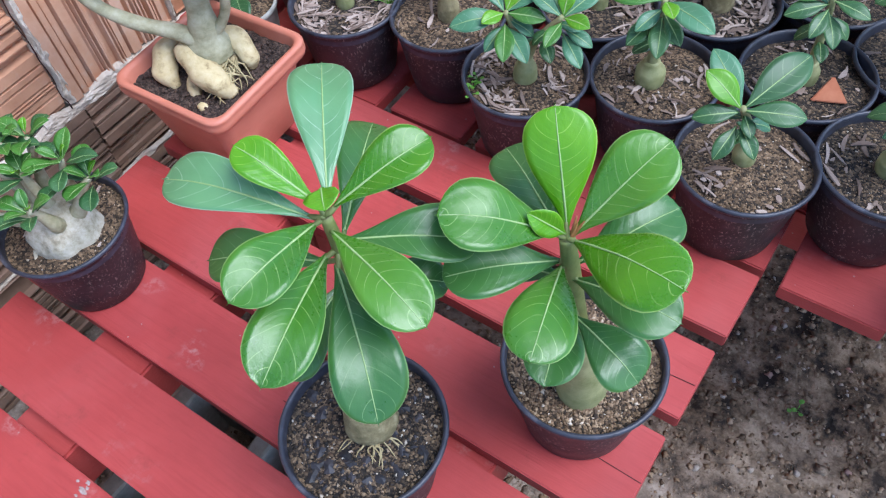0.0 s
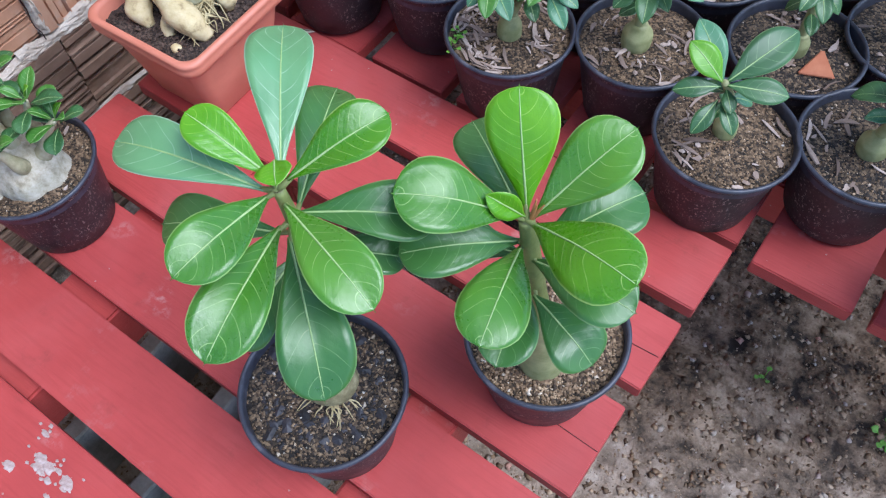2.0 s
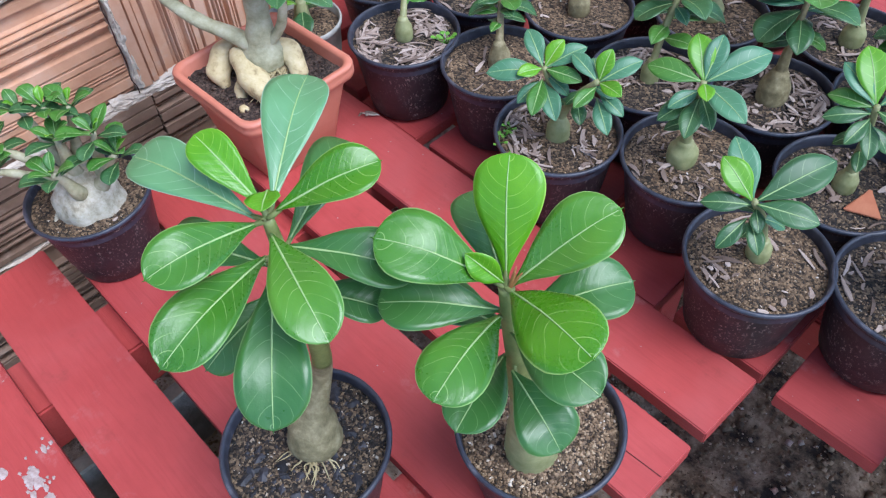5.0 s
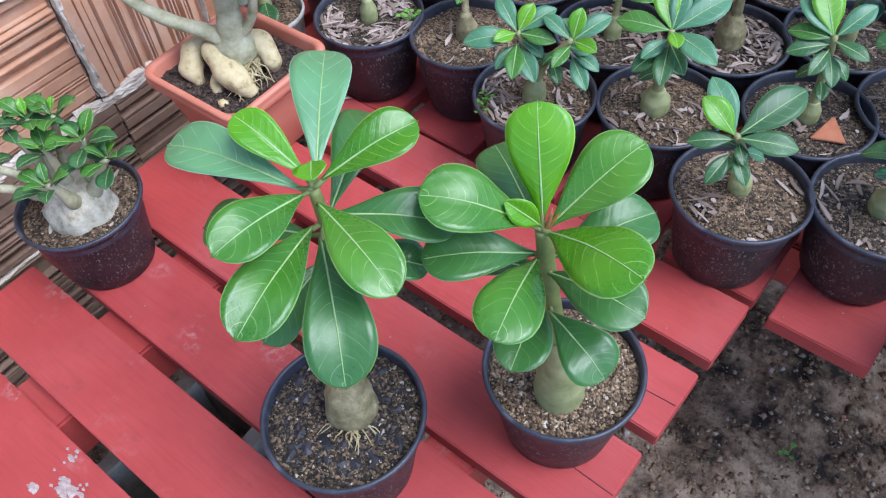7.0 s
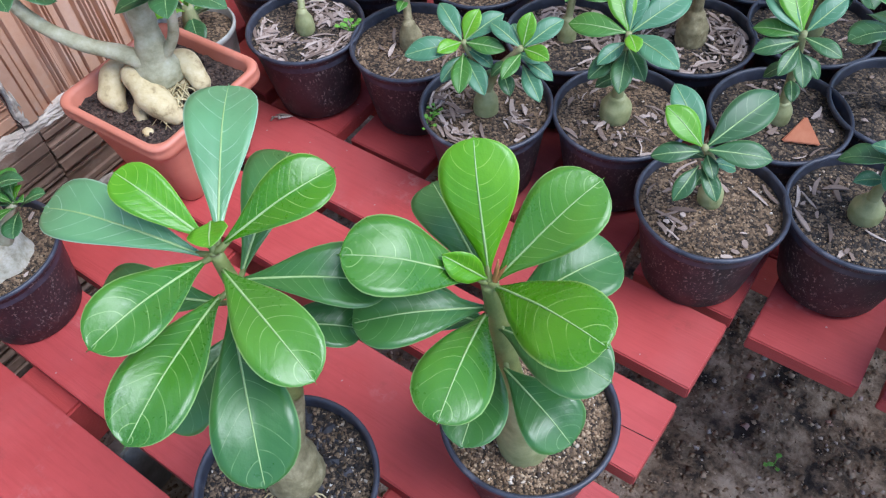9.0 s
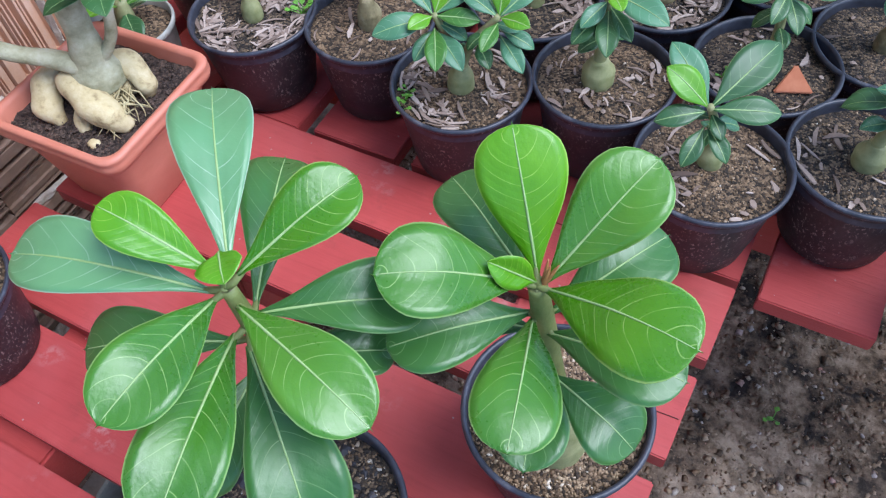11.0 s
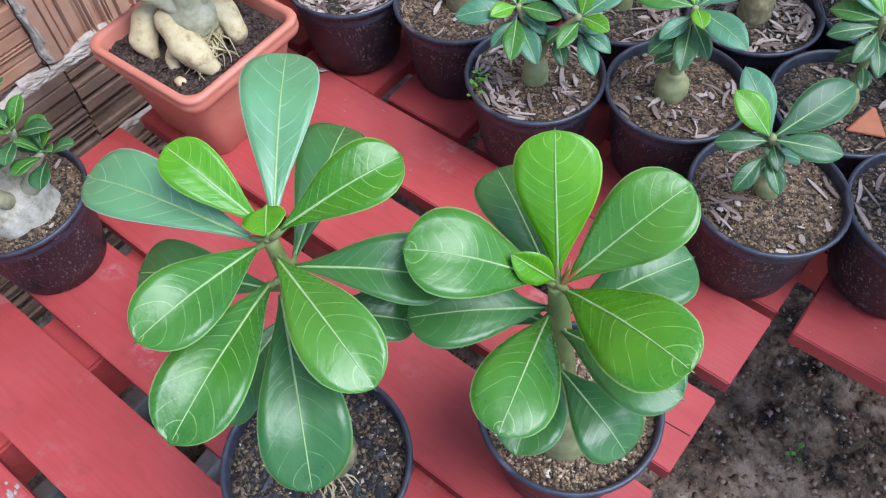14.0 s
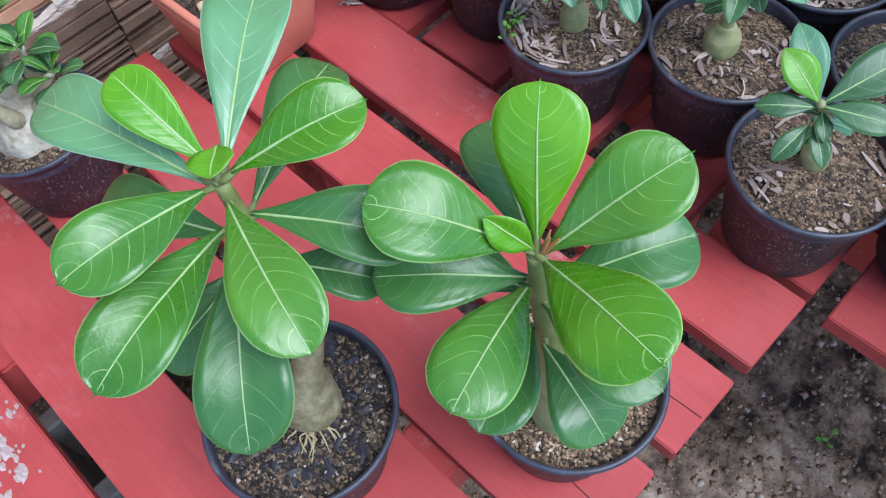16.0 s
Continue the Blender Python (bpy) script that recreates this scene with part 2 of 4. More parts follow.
SOIL_PEAT = soil_mat("peaty_soil", (0.02, 0.012, 0.009), (0.055, 0.035, 0.026), (0.12, 0.08, 0.06))
GRAINS = island_mat("sand_grains", [(0.0, (0.02, 0.014, 0.010)), (0.35, (0.12, 0.076, 0.044)), (0.7, (0.27, 0.18, 0.105)), (0.94, (0.46, 0.33, 0.21)), (1.0, (0.72, 0.66, 0.58))])
GRAINS_DARK = island_mat("dark_soil_grains", [(0.0, (0.009, 0.008, 0.007)), (0.4, (0.030, 0.021, 0.015)), (0.65, (0.15, 0.10, 0.058)), (0.93, (0.30, 0.215, 0.13)), (1.0, (0.7, 0.66, 0.58))])
GRAINS_TAN = island_mat("tan_coarse_grains", [(0.0, (0.03, 0.02, 0.014)), (0.25, (0.14, 0.088, 0.05)), (0.65, (0.31, 0.21, 0.125)), (0.95, (0.46, 0.345, 0.22)), (1.0, (0.74, 0.68, 0.6))])
CHAR = island_mat("charcoal_bits", [(0.0, (0.010, 0.010, 0.013)), (1.0, (0.045, 0.042, 0.05))], 0.6)
CHIPS = island_mat("bark_chips", [(0.0, (0.11, 0.075, 0.057)), (0.4, (0.28, 0.21, 0.17)), (1.0, (0.50, 0.41, 0.355))], 0.9)
GRAVEL = island_mat("gravel_stones", [(0.0, (0.075, 0.045, 0.024)), (0.5, (0.24, 0.155, 0.088)), (0.88, (0.44, 0.325, 0.215)), (0.97, (0.45, 0.40, 0.35)), (1.0, (0.42, 0.18, 0.12))])
STONE = plain("dark_stone", [(0.3, (0.05, 0.05, 0.048)), (0.7, (0.14, 0.14, 0.135))], 22.0, 0.85, 0.6, 0.004)
GROUND = earth_mat()
BARK_A = plain("olive_caudex_bark", [(0.3, (0.105, 0.085, 0.038)), (0.52, (0.20, 0.168, 0.085)), (0.72, (0.33, 0.285, 0.165))], 95.0, 0.7, 0.5, 0.0012, 5, 420.0)
STEM_G = plain("green_stem", [(0.3, (0.17, 0.185, 0.07)), (0.7, (0.31, 0.31, 0.15))], 70.0, 0.6, 0.4, 0.001, 5, 300.0)
CAUDEX_W = plain("pale_caudex_bark", [(0.3, (0.24, 0.205, 0.135)), (0.48, (0.42, 0.375, 0.28)), (0.7, (0.56, 0.515, 0.42))], 110.0, 0.75, 0.7, 0.002, 6, 160.0)
TRUNK_G = plain("pale_olive_trunk", [(0.3, (0.20, 0.185, 0.095)), (0.5, (0.34, 0.32, 0.20)), (0.7, (0.46, 0.43, 0.31))], 55.0, 0.7, 0.6, 0.0015, 5, 150.0)
ROOT_Y = plain("creamy_swollen_root", [(0.3, (0.25, 0.18, 0.085)), (0.45, (0.49, 0.39, 0.205)), (0.72, (0.60, 0.51, 0.315))], 75.0, 0.7, 0.6, 0.002, 5, 130.0)
FIBRE = plain("pale_root_fibre", [(0.3, (0.28, 0.22, 0.10)), (0.7, (0.46, 0.385, 0.21))], 90.0, 0.7)
VEIN = plain("pale_green_midrib", [(0.3, (0.21, 0.33, 0.10)), (0.7, (0.33, 0.45, 0.19))], 70.0, 0.5)
BUDRED = plain("red_bud", [(0.3, (0.30, 0.08, 0.03)), (0.7, (0.36, 0.18, 0.06))], 90.0, 0.5)
LEAF_DARK = leaf_mat("leaf_dark", (0.0263, 0.0969, 0.0196), (0.04, 0.1349, 0.0238), (0.058, 0.1738, 0.0323), (0.19, 0.31, 0.11), 0.29, shine=0.6)
LEAF_MID = leaf_mat("leaf_mid", (0.0381, 0.1414, 0.0099), (0.0606, 0.1952, 0.0123), (0.0898, 0.2446, 0.0148), (0.30, 0.46, 0.14), 0.26, shine=0.6)
LEAF_FRESH = leaf_mat("leaf_fresh", (0.0391, 0.1545, 0.001), (0.0597, 0.2009, 0.001), (0.0876, 0.2524, 0.0021), (0.34, 0.50, 0.13), 0.24, shine=0.55)
LEAF_YOUNG = leaf_mat("leaf_young", (0.062, 0.225, 0.002), (0.098, 0.295, 0.003), (0.15, 0.37, 0.004), (0.34, 0.54, 0.09), 0.3)
# pale blue-green base colour carries the sky's sheen on two upper leaves
LEAF_SHEEN = leaf_mat("leaf_bluish", (0.0801, 0.2198, 0.0815), (0.1112, 0.2845, 0.1086), (0.1423, 0.3362, 0.1358), (0.38, 0.52, 0.36), 0.34, 8.0, 0.5, 1.0)
SMALL_DARK = leaf_mat("small_leaf_dark", (0.0276, 0.0874, 0.0276), (0.0414, 0.1196, 0.0368), (0.057, 0.1472, 0.046), (0.20, 0.33, 0.14), 0.36, 6.0, 0.15, 0.5)
SMALL_MID = leaf_mat("small_leaf_mid", (0.038, 0.1377, 0.0171), (0.0589, 0.1805, 0.0228), (0.0808, 0.2137, 0.0285), (0.27, 0.43, 0.13), 0.36, 6.0, 0.15, 0.5)
SMALL_BLUE = leaf_mat("small_leaf_bluish", (0.0551, 0.1643, 0.0827), (0.0784, 0.212, 0.106), (0.1018, 0.2544, 0.1272), (0.27, 0.42, 0.26), 0.36, 6.0, 0.15, 0.5)
SMALL_YOUNG = leaf_mat("small_leaf_young", (0.075, 0.235, 0.006), (0.11, 0.305, 0.008), (0.16, 0.37, 0.010), (0.34, 0.54, 0.09), 0.34, 6.0, 0.15, 0.5)
SHOOT = plain("green_shoot", [(0.3, (0.11, 0.14, 0.035)), (0.7, (0.20, 0.23, 0.07))], 80.0, 0.55, 0.4, 0.001, 5, 300.0)
CEMENT = plain("spilt_cement", [(0.3, (0.26, 0.17, 0.15)), (0.7, (0.50, 0.42, 0.39))], 160.0, 0.95, 0.6, 0.001, 6, 500.0)
CONCRETE = plain("grey_concrete", [(0.3, (0.16, 0.155, 0.14)), (0.7, (0.34, 0.33, 0.30))], 26.0, 0.9, 0.5, 0.003, 6, 130.0)
CRACK = plain("dark_crack", [(0.3, (0.03, 0.008, 0.007)), (0.7, (0.06, 0.015, 0.013))], 60.0, 0.9)
WEED = plain("weed_leaf", [(0.3, (0.09, 0.25, 0.02)), (0.7, (0.16, 0.37, 0.04))], 60.0, 0.5)


# ---- building helpers ----
def mesh_of(name, verts, faces, uvs=None, smooth=True):
    me = bpy.data.meshes.new(name)
    me.from_pydata([tuple(v) for v in verts], [], [tuple(f) for f in faces])
    if uvs is not None:
        layer = me.uv_layers.new(name="UVMap")
        idx = np.empty(len(me.loops), dtype=np.int32)
        me.loops.foreach_get("vertex_index", idx)
        layer.data.foreach_set("uv", np.asarray(uvs, dtype=np.float32)[idx].ravel())
    if smooth:
        me.polygons.foreach_set("use_smooth", [True] * len(me.polygons))
    me.update()
    return me


def piece(name, me, mat, parent=None, label=""):
    """One mesh object under a thing or part."""
    if len(me.materials) == 0:
        me.materials.append(mat)
    ob = new(name, me)
    if parent is not None:
        ob.parent = parent
    return tagged(ob, label)


def thing(name, place, label, category, group="", turn=0.0, size=1.0):
    ob = new(name)
    ob.matrix_basis = pose(*place, 0, 0, turn) @ Matrix.Scale(size, 4)
    ob.empty_display_size = 0.02
    return tagged(ob, label, category, group)


def lathe(profile, seg=48, wobble=0.0):
    vs, fs = [], []
    for r, z in profile:
        for k in range(seg):
            a = 2 * math.pi * k / seg
            rr = r * (1 + wobble * math.sin(3 * a + 1.3))
            vs.append((rr * math.cos(a), rr * math.sin(a), z))
    for i in range(len(profile) - 1):
        for k in range(seg):
            k2 = (k + 1) % seg
            fs.append((i * seg + k, i * seg + k2, (i + 1) * seg + k2, (i + 1) * seg + k))
    return vs, fs


def tube(points, radii, seg=10, cap=True, lumps=0.0, seed=0):
    """A bent tapered tube."""
    pts = [Vector(p) for p in points]
    vs, fs = [], []
    side = None
    for i, p in enumerate(pts):
        d = (pts[min(i + 1, len(pts) - 1)] - pts[max(i - 1, 0)]).normalized()
        if side is None:
            side = d.orthogonal().normalized()
        else:
            side = (side - d * side.dot(d)).normalized()
        up = d.cross(side)
        for k in range(seg):
            a = 2 * math.pi * k / seg
            q = side * math.cos(a) + up * math.sin(a)
            rr = radii[i]
            if lumps:
                rr *= 1 + lumps * noise.noise((p + q * radii[i]) * 45 + Vector((seed, 0, 0)))
            vs.append(p + q * rr)
    n = len(pts)
    for i in range(n - 1):
        for k in range(seg):
            k2 = (k + 1) % seg
            fs.append((i * seg + k, i * seg + k2, (i + 1) * seg + k2, (i + 1) * seg + k))
    if cap:
        fs.append(tuple(reversed(range(seg))))
        fs.append(tuple(range((n - 1) * seg, n * seg)))
    return vs, fs


def spline(points, radii, steps=6):
    """Points and radii refined along a smooth curve."""
    P = [Vector(p) for p in points]
    out, rad = [], []
    for i in range(len(P) - 1):
        a, b, c, d = P[max(i - 1, 0)], P[i], P[i + 1], P[min(i + 2, len(P) - 1)]
        for s in range(steps):
            t = s / steps
            out.append(0.5 * (2 * b + (c - a) * t + (2 * a - 5 * b + 4 * c - d) * t * t + (3 * b - a - 3 * c + d) * t ** 3))
            rad.append(radii[i] + (radii[i + 1] - radii[i]) * (t * t * (3 - 2 * t)))
    return out + [P[-1]], rad + [radii[-1]]


def join(parts):
    vs, fs = [], []
    for v, f in parts:
        o = len(vs)
        vs.extend(v)
        fs.extend(tuple(i + o for i in q) for q in f)
    return vs, fs


def box(sx, sy, sz, bevel=0.002, seed=None, rough=0.0):
    """A bevelled board, its top at z = 0, centred in x and y."""
    bm = bmesh.new()
    bmesh.ops.create_cube(bm, size=1.0, matrix=Matrix.Translation((0, 0, -sz / 2)) @ Matrix.Diagonal((sx, sy, sz, 1)))
    bmesh.ops.bevel(bm, geom=bm.edges[:], offset=bevel, segments=2, affect="EDGES")
    if seed is not None and rough:
        for v in bm.verts:
            v.co += Vector((noise.noise(v.co * 9 + Vector((seed, 0, 0))), noise.noise(v.co * 9 + Vector((0, seed, 0))), 0.3 * noise.noise(v.co * 9 + Vector((0, 0, seed))))) * rough
    me = bpy.data.meshes.new("board")
    bm.to_mesh(me)
    bm.free()
    return me


U_TAB = [0.0, 0.08, 0.2, 0.35, 0.5, 0.62, 0.72, 0.8, 0.87, 0.925, 0.96, 0.985, 1.0]
OBOVATE = [0.06, 0.13, 0.30, 0.56, 0.80, 0.94, 1.0, 0.99, 0.91, 0.75, 0.56, 0.33, 0.05]
ELLIPTIC = [0.07, 0.17, 0.44, 0.80, 0.98, 1.0, 0.93, 0.80, 0.62, 0.43, 0.28, 0.14, 0.02]


def leaf_mesh(length, half, bend=0.06, cup=0.12, twist=0.0, shape=OBOVATE, nu=22, nv=8, thick=0.0009, seed=0, ripple=0.0006, tipdrop=0.0):
    """A leaf along +x with its face to +z: two sheets closed at the margin, and the line of its midrib."""
    us = [1 - (1 - i / nu) ** 1.35 for i in range(nu + 1)]
    vs, uv, fs, spine = [], [], [], []
    rnd = random.Random(seed)
    ph = rnd.random() * 20
    skew = rnd.uniform(-0.06, 0.06)
    for layer in (1, -1):
        for u in us:
            w = half * float(np.interp(u, U_TAB, shape))
            arch = bend * length * 4 * u * (1 - u) - tipdrop * length * max(0, u - 0.55) ** 2 * 4
            for j in range(nv + 1):
                v = 2 * j / nv - 1
                y = v * w * (1 + skew * v) + skew * half * u * (1 - u) * 2
                z = arch + cup * w * (0.45 * v * v + 1.1 * abs(v)) + ripple * (noise.noise(Vector((u * 4 + ph, v * 1.6, seed))) + 0.6 * abs(v) * math.sin(u * 15 + ph))
                z += math.sin(twist * u) * v * w
                z -= 0.0006 * max(0, 1 - abs(v) * 5)
                point = 0.022 * length * max(0, 1 - 9 * abs(v)) if u > 0.999 else 0.0
                vs.append((u * length + point, y, z + layer * thick / 2 * (1 - 0.7 * v * v)))
                uv.append((u, (v + 1) / 2))
    m = (nu + 1) * (nv + 1)
    at = lambda l, i, j: l * m + i * (nv + 1) + j
    for i in range(nu):
        for j in range(nv):
            fs.append((at(0, i, j), at(0, i + 1, j), at(0, i + 1, j + 1), at(0, i, j + 1)))
            fs.append((at(1, i, j), at(1, i, j + 1), at(1, i + 1, j + 1), at(1, i + 1, j)))
        fs.append((at(0, i, 0), at(1, i, 0), at(1, i + 1, 0), at(0, i + 1, 0)))
        fs.append((at(0, i, nv), at(0, i + 1, nv), at(1, i + 1, nv), at(1, i, nv)))
    for j in range(nv):
        fs.append((at(0, 0, j), at(0, 0, j + 1), at(1, 0, j + 1), at(1, 0, j)))
        fs.append((at(0, nu, j), at(1, nu, j), at(1, nu, j + 1), at(0, nu, j + 1)))
    for i, u in enumerate(us[:-1]):
        c = vs[at(0, i, nv // 2)]
        spine.append((c[0], c[1], c[2] + 0.0001))
    return mesh_of("leaf", vs, fs, uv), spine


def leaf_pose(base, tip, facing):
    """The pose that lays a leaf from base towards tip, its face turned to facing."""
    x = (Vector(tip) - Vector(base)).normalized()
    z = (Vector(facing) - x * Vector(facing).dot(x)).normalized()
    y = z.cross(x)
    return Matrix.Translation(base) @ Matrix((x, y, z)).transposed().to_4x4()


def add_leaf(parent, base, tip, half, mat, facing, rib=0.0011, label="", **kw):
    length = (Vector(tip) - Vector(base)).length
    me, spine = leaf_mesh(length, half, **kw)
    ob = piece("leaf", me, mat, parent, label)
    ob.matrix_basis = leaf_pose(base, tip, facing)
    n = len(spine)
    rv, rf = tube(spine, [rib * (1.25 - 1.0 * i / n) for i in range(n)], 6)
    piece("midrib", mesh_of("midrib", rv, rf), VEIN, ob, "pale midrib")
    return ob


def grains(count, radius, z_of, small, large, seed, flat=0.75, ring=0.0):
    """Many small stones strewn over a disc, each a squashed octahedron turned at random."""
    r = np.random.RandomState(seed)
    rad = np.sqrt(r.uniform((ring / radius) ** 2, 1, count)) * radius
    ang = r.uniform(0, 2 * np.pi, count)
    x, y = rad * np.cos(ang), rad * np.sin(ang)
    s = small + (large - small) * r.uniform(0, 1, count) ** 3
    return stones(x, y, np.array([z_of(a, b) for a, b in zip(x, y)]), s, r, flat)


def stones(x, y, z, s, r, flat=0.75):
    count = len(x)
    base = np.array([(1, 0, 0), (-1, 0, 0), (0, 1, 0), (0, -1, 0), (0, 0, 1), (0, 0, -1), (.62, .62, .5), (-.62, .62, -.5), (.62, -.62, -.5), (-.62, -.62, .5)])
    tri = [(0, 6, 4), (6, 2, 4), (2, 7, 4), (7, 1, 4), (1, 9, 4), (9, 3, 4), (3, 8, 4), (8, 0, 4), (6, 0, 5), (2, 6, 5), (7, 2, 5), (1, 7, 5), (9, 1, 5), (3, 9, 5), (8, 3, 5), (0, 8, 5)]
    V = base[None] * r.uniform(0.65, 1.25, (count, len(base), 1)) * np.stack([np.ones(count), r.uniform(0.6, 1, count), np.full(count, flat)], 1)[:, None]
    a = r.uniform(0, 2 * np.pi, count)
    c, sn = np.cos(a)[:, None], np.sin(a)[:, None]
    X, Y = V[..., 0] * c - V[..., 1] * sn, V[..., 0] * sn + V[..., 1] * c
    V = np.stack([X, Y, V[..., 2]], -1) * s[:, None, None] + np.stack([x, y, z], 1)[:, None]
    F = (np.array(tri)[None] + (np.arange(count) * len(base))[:, None, None]).reshape(-1, 3)
    return V.reshape(-1, 3).tolist(), F.tolist()


def chips(count, radius, z_of, length, seed, ring=0.0):
    """Slivers of bark lying over one another."""
    rnd = random.Random(seed)
    parts = []
    for _ in range(count):
        for trial in range(6):
            a, d = rnd.uniform(0, 6.28), math.sqrt(rnd.uniform((ring / radius) ** 2, 1)) * radius
            x, y = d * math.cos(a), d * math.sin(a)
            if noise.noise(Vector((x * 34, y * 34, seed * 1.7))) > -0.02:
                break
        l, t = length * (0.16 + 0.84 * rnd.random() ** 1.8), rnd.uniform(0, 6.28)
        room = radius + 0.002 - d
        if l / 2 > room:
            t = a + 1.57 + rnd.uniform(-0.3, 0.3)
        c, s = math.cos(t) * l / 2, math.sin(t) * l / 2
        z = z_of(x, y) + rnd.uniform(0.0005, 0.004)
        w = rnd.uniform(0.0011, 0.0036)
        dz = rnd.uniform(-0.002, 0.002)
        bend = Vector((-s, c, 0)) * rnd.uniform(-0.25, 0.25)
        pts = [Vector((x - c, y - s, z - dz)), Vector((x - c / 3, y - s / 3, z + 0.0006)) + bend, Vector((x + c / 3, y + s / 3, z + 0.0008)) + bend, Vector((x + c, y + s, z + dz))]
        w *= 1.05
        tv, tf = tube(pts, [w * rnd.uniform(0.1, 0.8), w * rnd.uniform(0.6, 1.1), w * rnd.uniform(0.5, 1.2), w * rnd.uniform(0.08, 0.7)], 4)
        parts.append(([Vector((q.x, q.y, z + (q.z - z) * 0.30)) for q in tv], tf))
    return join(parts)


POT_PROFILE = [(0.0, 0.0027), (0.0440, 0.0027), (0.0475, 0.0000), (0.0508, 0.0027), (0.0556, 0.0310), (0.0617, 0.0727), (0.0660, 0.0993), (0.0663, 0.1007)]
RIM_PROFILE = [(0.0660, 0.0998), (0.0689, 0.0995), (0.0700, 0.1000), (0.0705, 0.1011), (0.0704, 0.1028), (0.0696, 0.1041), (0.0681, 0.1046), (0.0666, 0.1039), (0.0658, 0.1019), (0.0650, 0.0957), (0.0642, 0.0842)]
POT_ME = mesh_of("pot", *lathe(POT_PROFILE, 56))
RIM_ME = mesh_of("rim", *lathe(RIM_PROFILE, 56))


def soil_height(level, seed, lump=0.003):
    def z_of(x, y):
        d = math.hypot(x, y) / 0.062
        return level + lump * noise.noise(Vector((x * 38, y * 38, seed))) + 0.0012 * noise.noise(Vector((x * 140, y * 140, seed))) + 0.0025 * (1 - d * d)
    return z_of


def black_pot(place, label, seed, soil, soil_label, level=0.094, count=350, group="black nursery pots", size=1.0, n_chips=0, n_char=0, turn=0.0, big=0.0022, small=0.0008, name="potted_desert_rose", grit_mat=None):
    """A black nursery pot with soil; the plant's own parts are added to what it returns."""
    ob = thing(name, (place[0], place[1], place[2] if len(place) > 2 else 0.0), label, "potted plant", group, turn, size)
    pot = piece("pot", POT_ME, BLACK, ob, "black plastic nursery pot splashed with dried mud")
    piece("rim", RIM_ME, RIM, pot, "scuffed blue-black rolled rim")
    z_of = soil_height(level, seed)
    seg, rings = 40, 14
    vs, fs = [(0, 0, z_of(0, 0))], []
    for i in range(1, rings + 1):
        r = 0.0648 * i / rings
        for k in range(seg):
            a = 2 * math.pi * k / seg
            x, y = r * math.cos(a), r * math.sin(a)
            vs.append((x, y, z_of(x, y)))
    for k in range(seg):
        fs.append((0, 1 + k, 1 + (k + 1) % seg))
    for i in range(rings - 1):
        for k in range(seg):
            k2 = (k + 1) % seg
            fs.append((1 + i * seg + k, 1 + (i + 1) * seg + k, 1 + (i + 1) * seg + k2, 1 + i * seg + k2))
    so = piece("soil", mesh_of("soil", vs, fs), soil, ob, soil_label)
    if count:
        tagged(piece("grit", mesh_of("grit", *grains(count, 0.063, z_of, small, big, seed), smooth=True), grit_mat or GRAINS, so, "coarse sand and small pebbles"), kind="stuff")
    if n_char:
        tagged(piece("charcoal", mesh_of("charcoal", *grains(n_char, 0.056, z_of, 0.0022, 0.0085, seed + 5, 0.45), smooth=False), CHAR, so, "black charcoal pieces"), kind="stuff")
    if n_chips:
        tagged(piece("bark_mulch", mesh_of("bark_mulch", *chips(int(n_chips * 2.4), 0.059, z_of, 0.032, seed + 9, 0.02), smooth=False), CHIPS, so, "greyish bark chips"), kind="stuff")
    return ob, so, z_of


# ---- ground, wall ----
def earth():
    """One sheet of bare earth, finer near the tables."""
    xs = np.unique(np.concatenate([np.linspace(-0.9, 1.2, 64), [-600, -60, -8, -3, -1.5, 2, 4, 9, 60, 600]]))
    ys = np.unique(np.concatenate([np.linspace(-0.9, 1.4, 64), [-600, -60, -8, -3, -1.5, 2, 4, 9, 60, 600]]))
    vs = [(x, y, -0.4 + (0.016 * noise.noise(Vector((x * 5, y * 5, 3))) + 0.008 * noise.noise(Vector((x * 17, y * 17, 1))) if abs(x) < 2 and abs(y) < 2 else 0)) for y in ys for x in xs]
    n = len(xs)
    fs = [(j * n + i, j * n + i + 1, (j + 1) * n + i + 1, (j + 1) * n + i) for j in range(len(ys) - 1) for i in range(n - 1)]
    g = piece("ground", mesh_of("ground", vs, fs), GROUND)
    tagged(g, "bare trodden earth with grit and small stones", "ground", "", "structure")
    r = np.random.RandomState(4)
    m = 42000
    x, y = r.uniform(-0.75, 0.75, m), r.uniform(-0.7, 0.75, m)
    z = np.array([-0.4 + 0.016 * noise.noise(Vector((a * 5, b * 5, 3))) + 0.008 * noise.noise(Vector((a * 17, b * 17, 1))) for a, b in zip(x, y)])
    s = 0.0014 + 0.0058 * r.uniform(0, 1, m) ** 5
    cl = 900
    cx, cy = r.uniform(-0.2, 0.75, cl), r.uniform(-0.6, 0.7, cl)
    cs = 0.003 + 0.010 * r.uniform(0, 1, cl) ** 3
    clods = piece("earth_clods", mesh_of("earth_clods", *stones(cx, cy, np.full(cl, -0.402), cs, r, 0.5)), GROUND)
    tagged(clods, "crumbled clods of brown earth lying loose", "clods", "", "stuff")
    st = piece("gravel", mesh_of("gravel", *stones(x, y, z + s * 0.1, s, r, 0.6)), GRAVEL)
    tagged(st, "loose grey and brown gravel strewn on the earth", "gravel", "", "stuff")


earth()


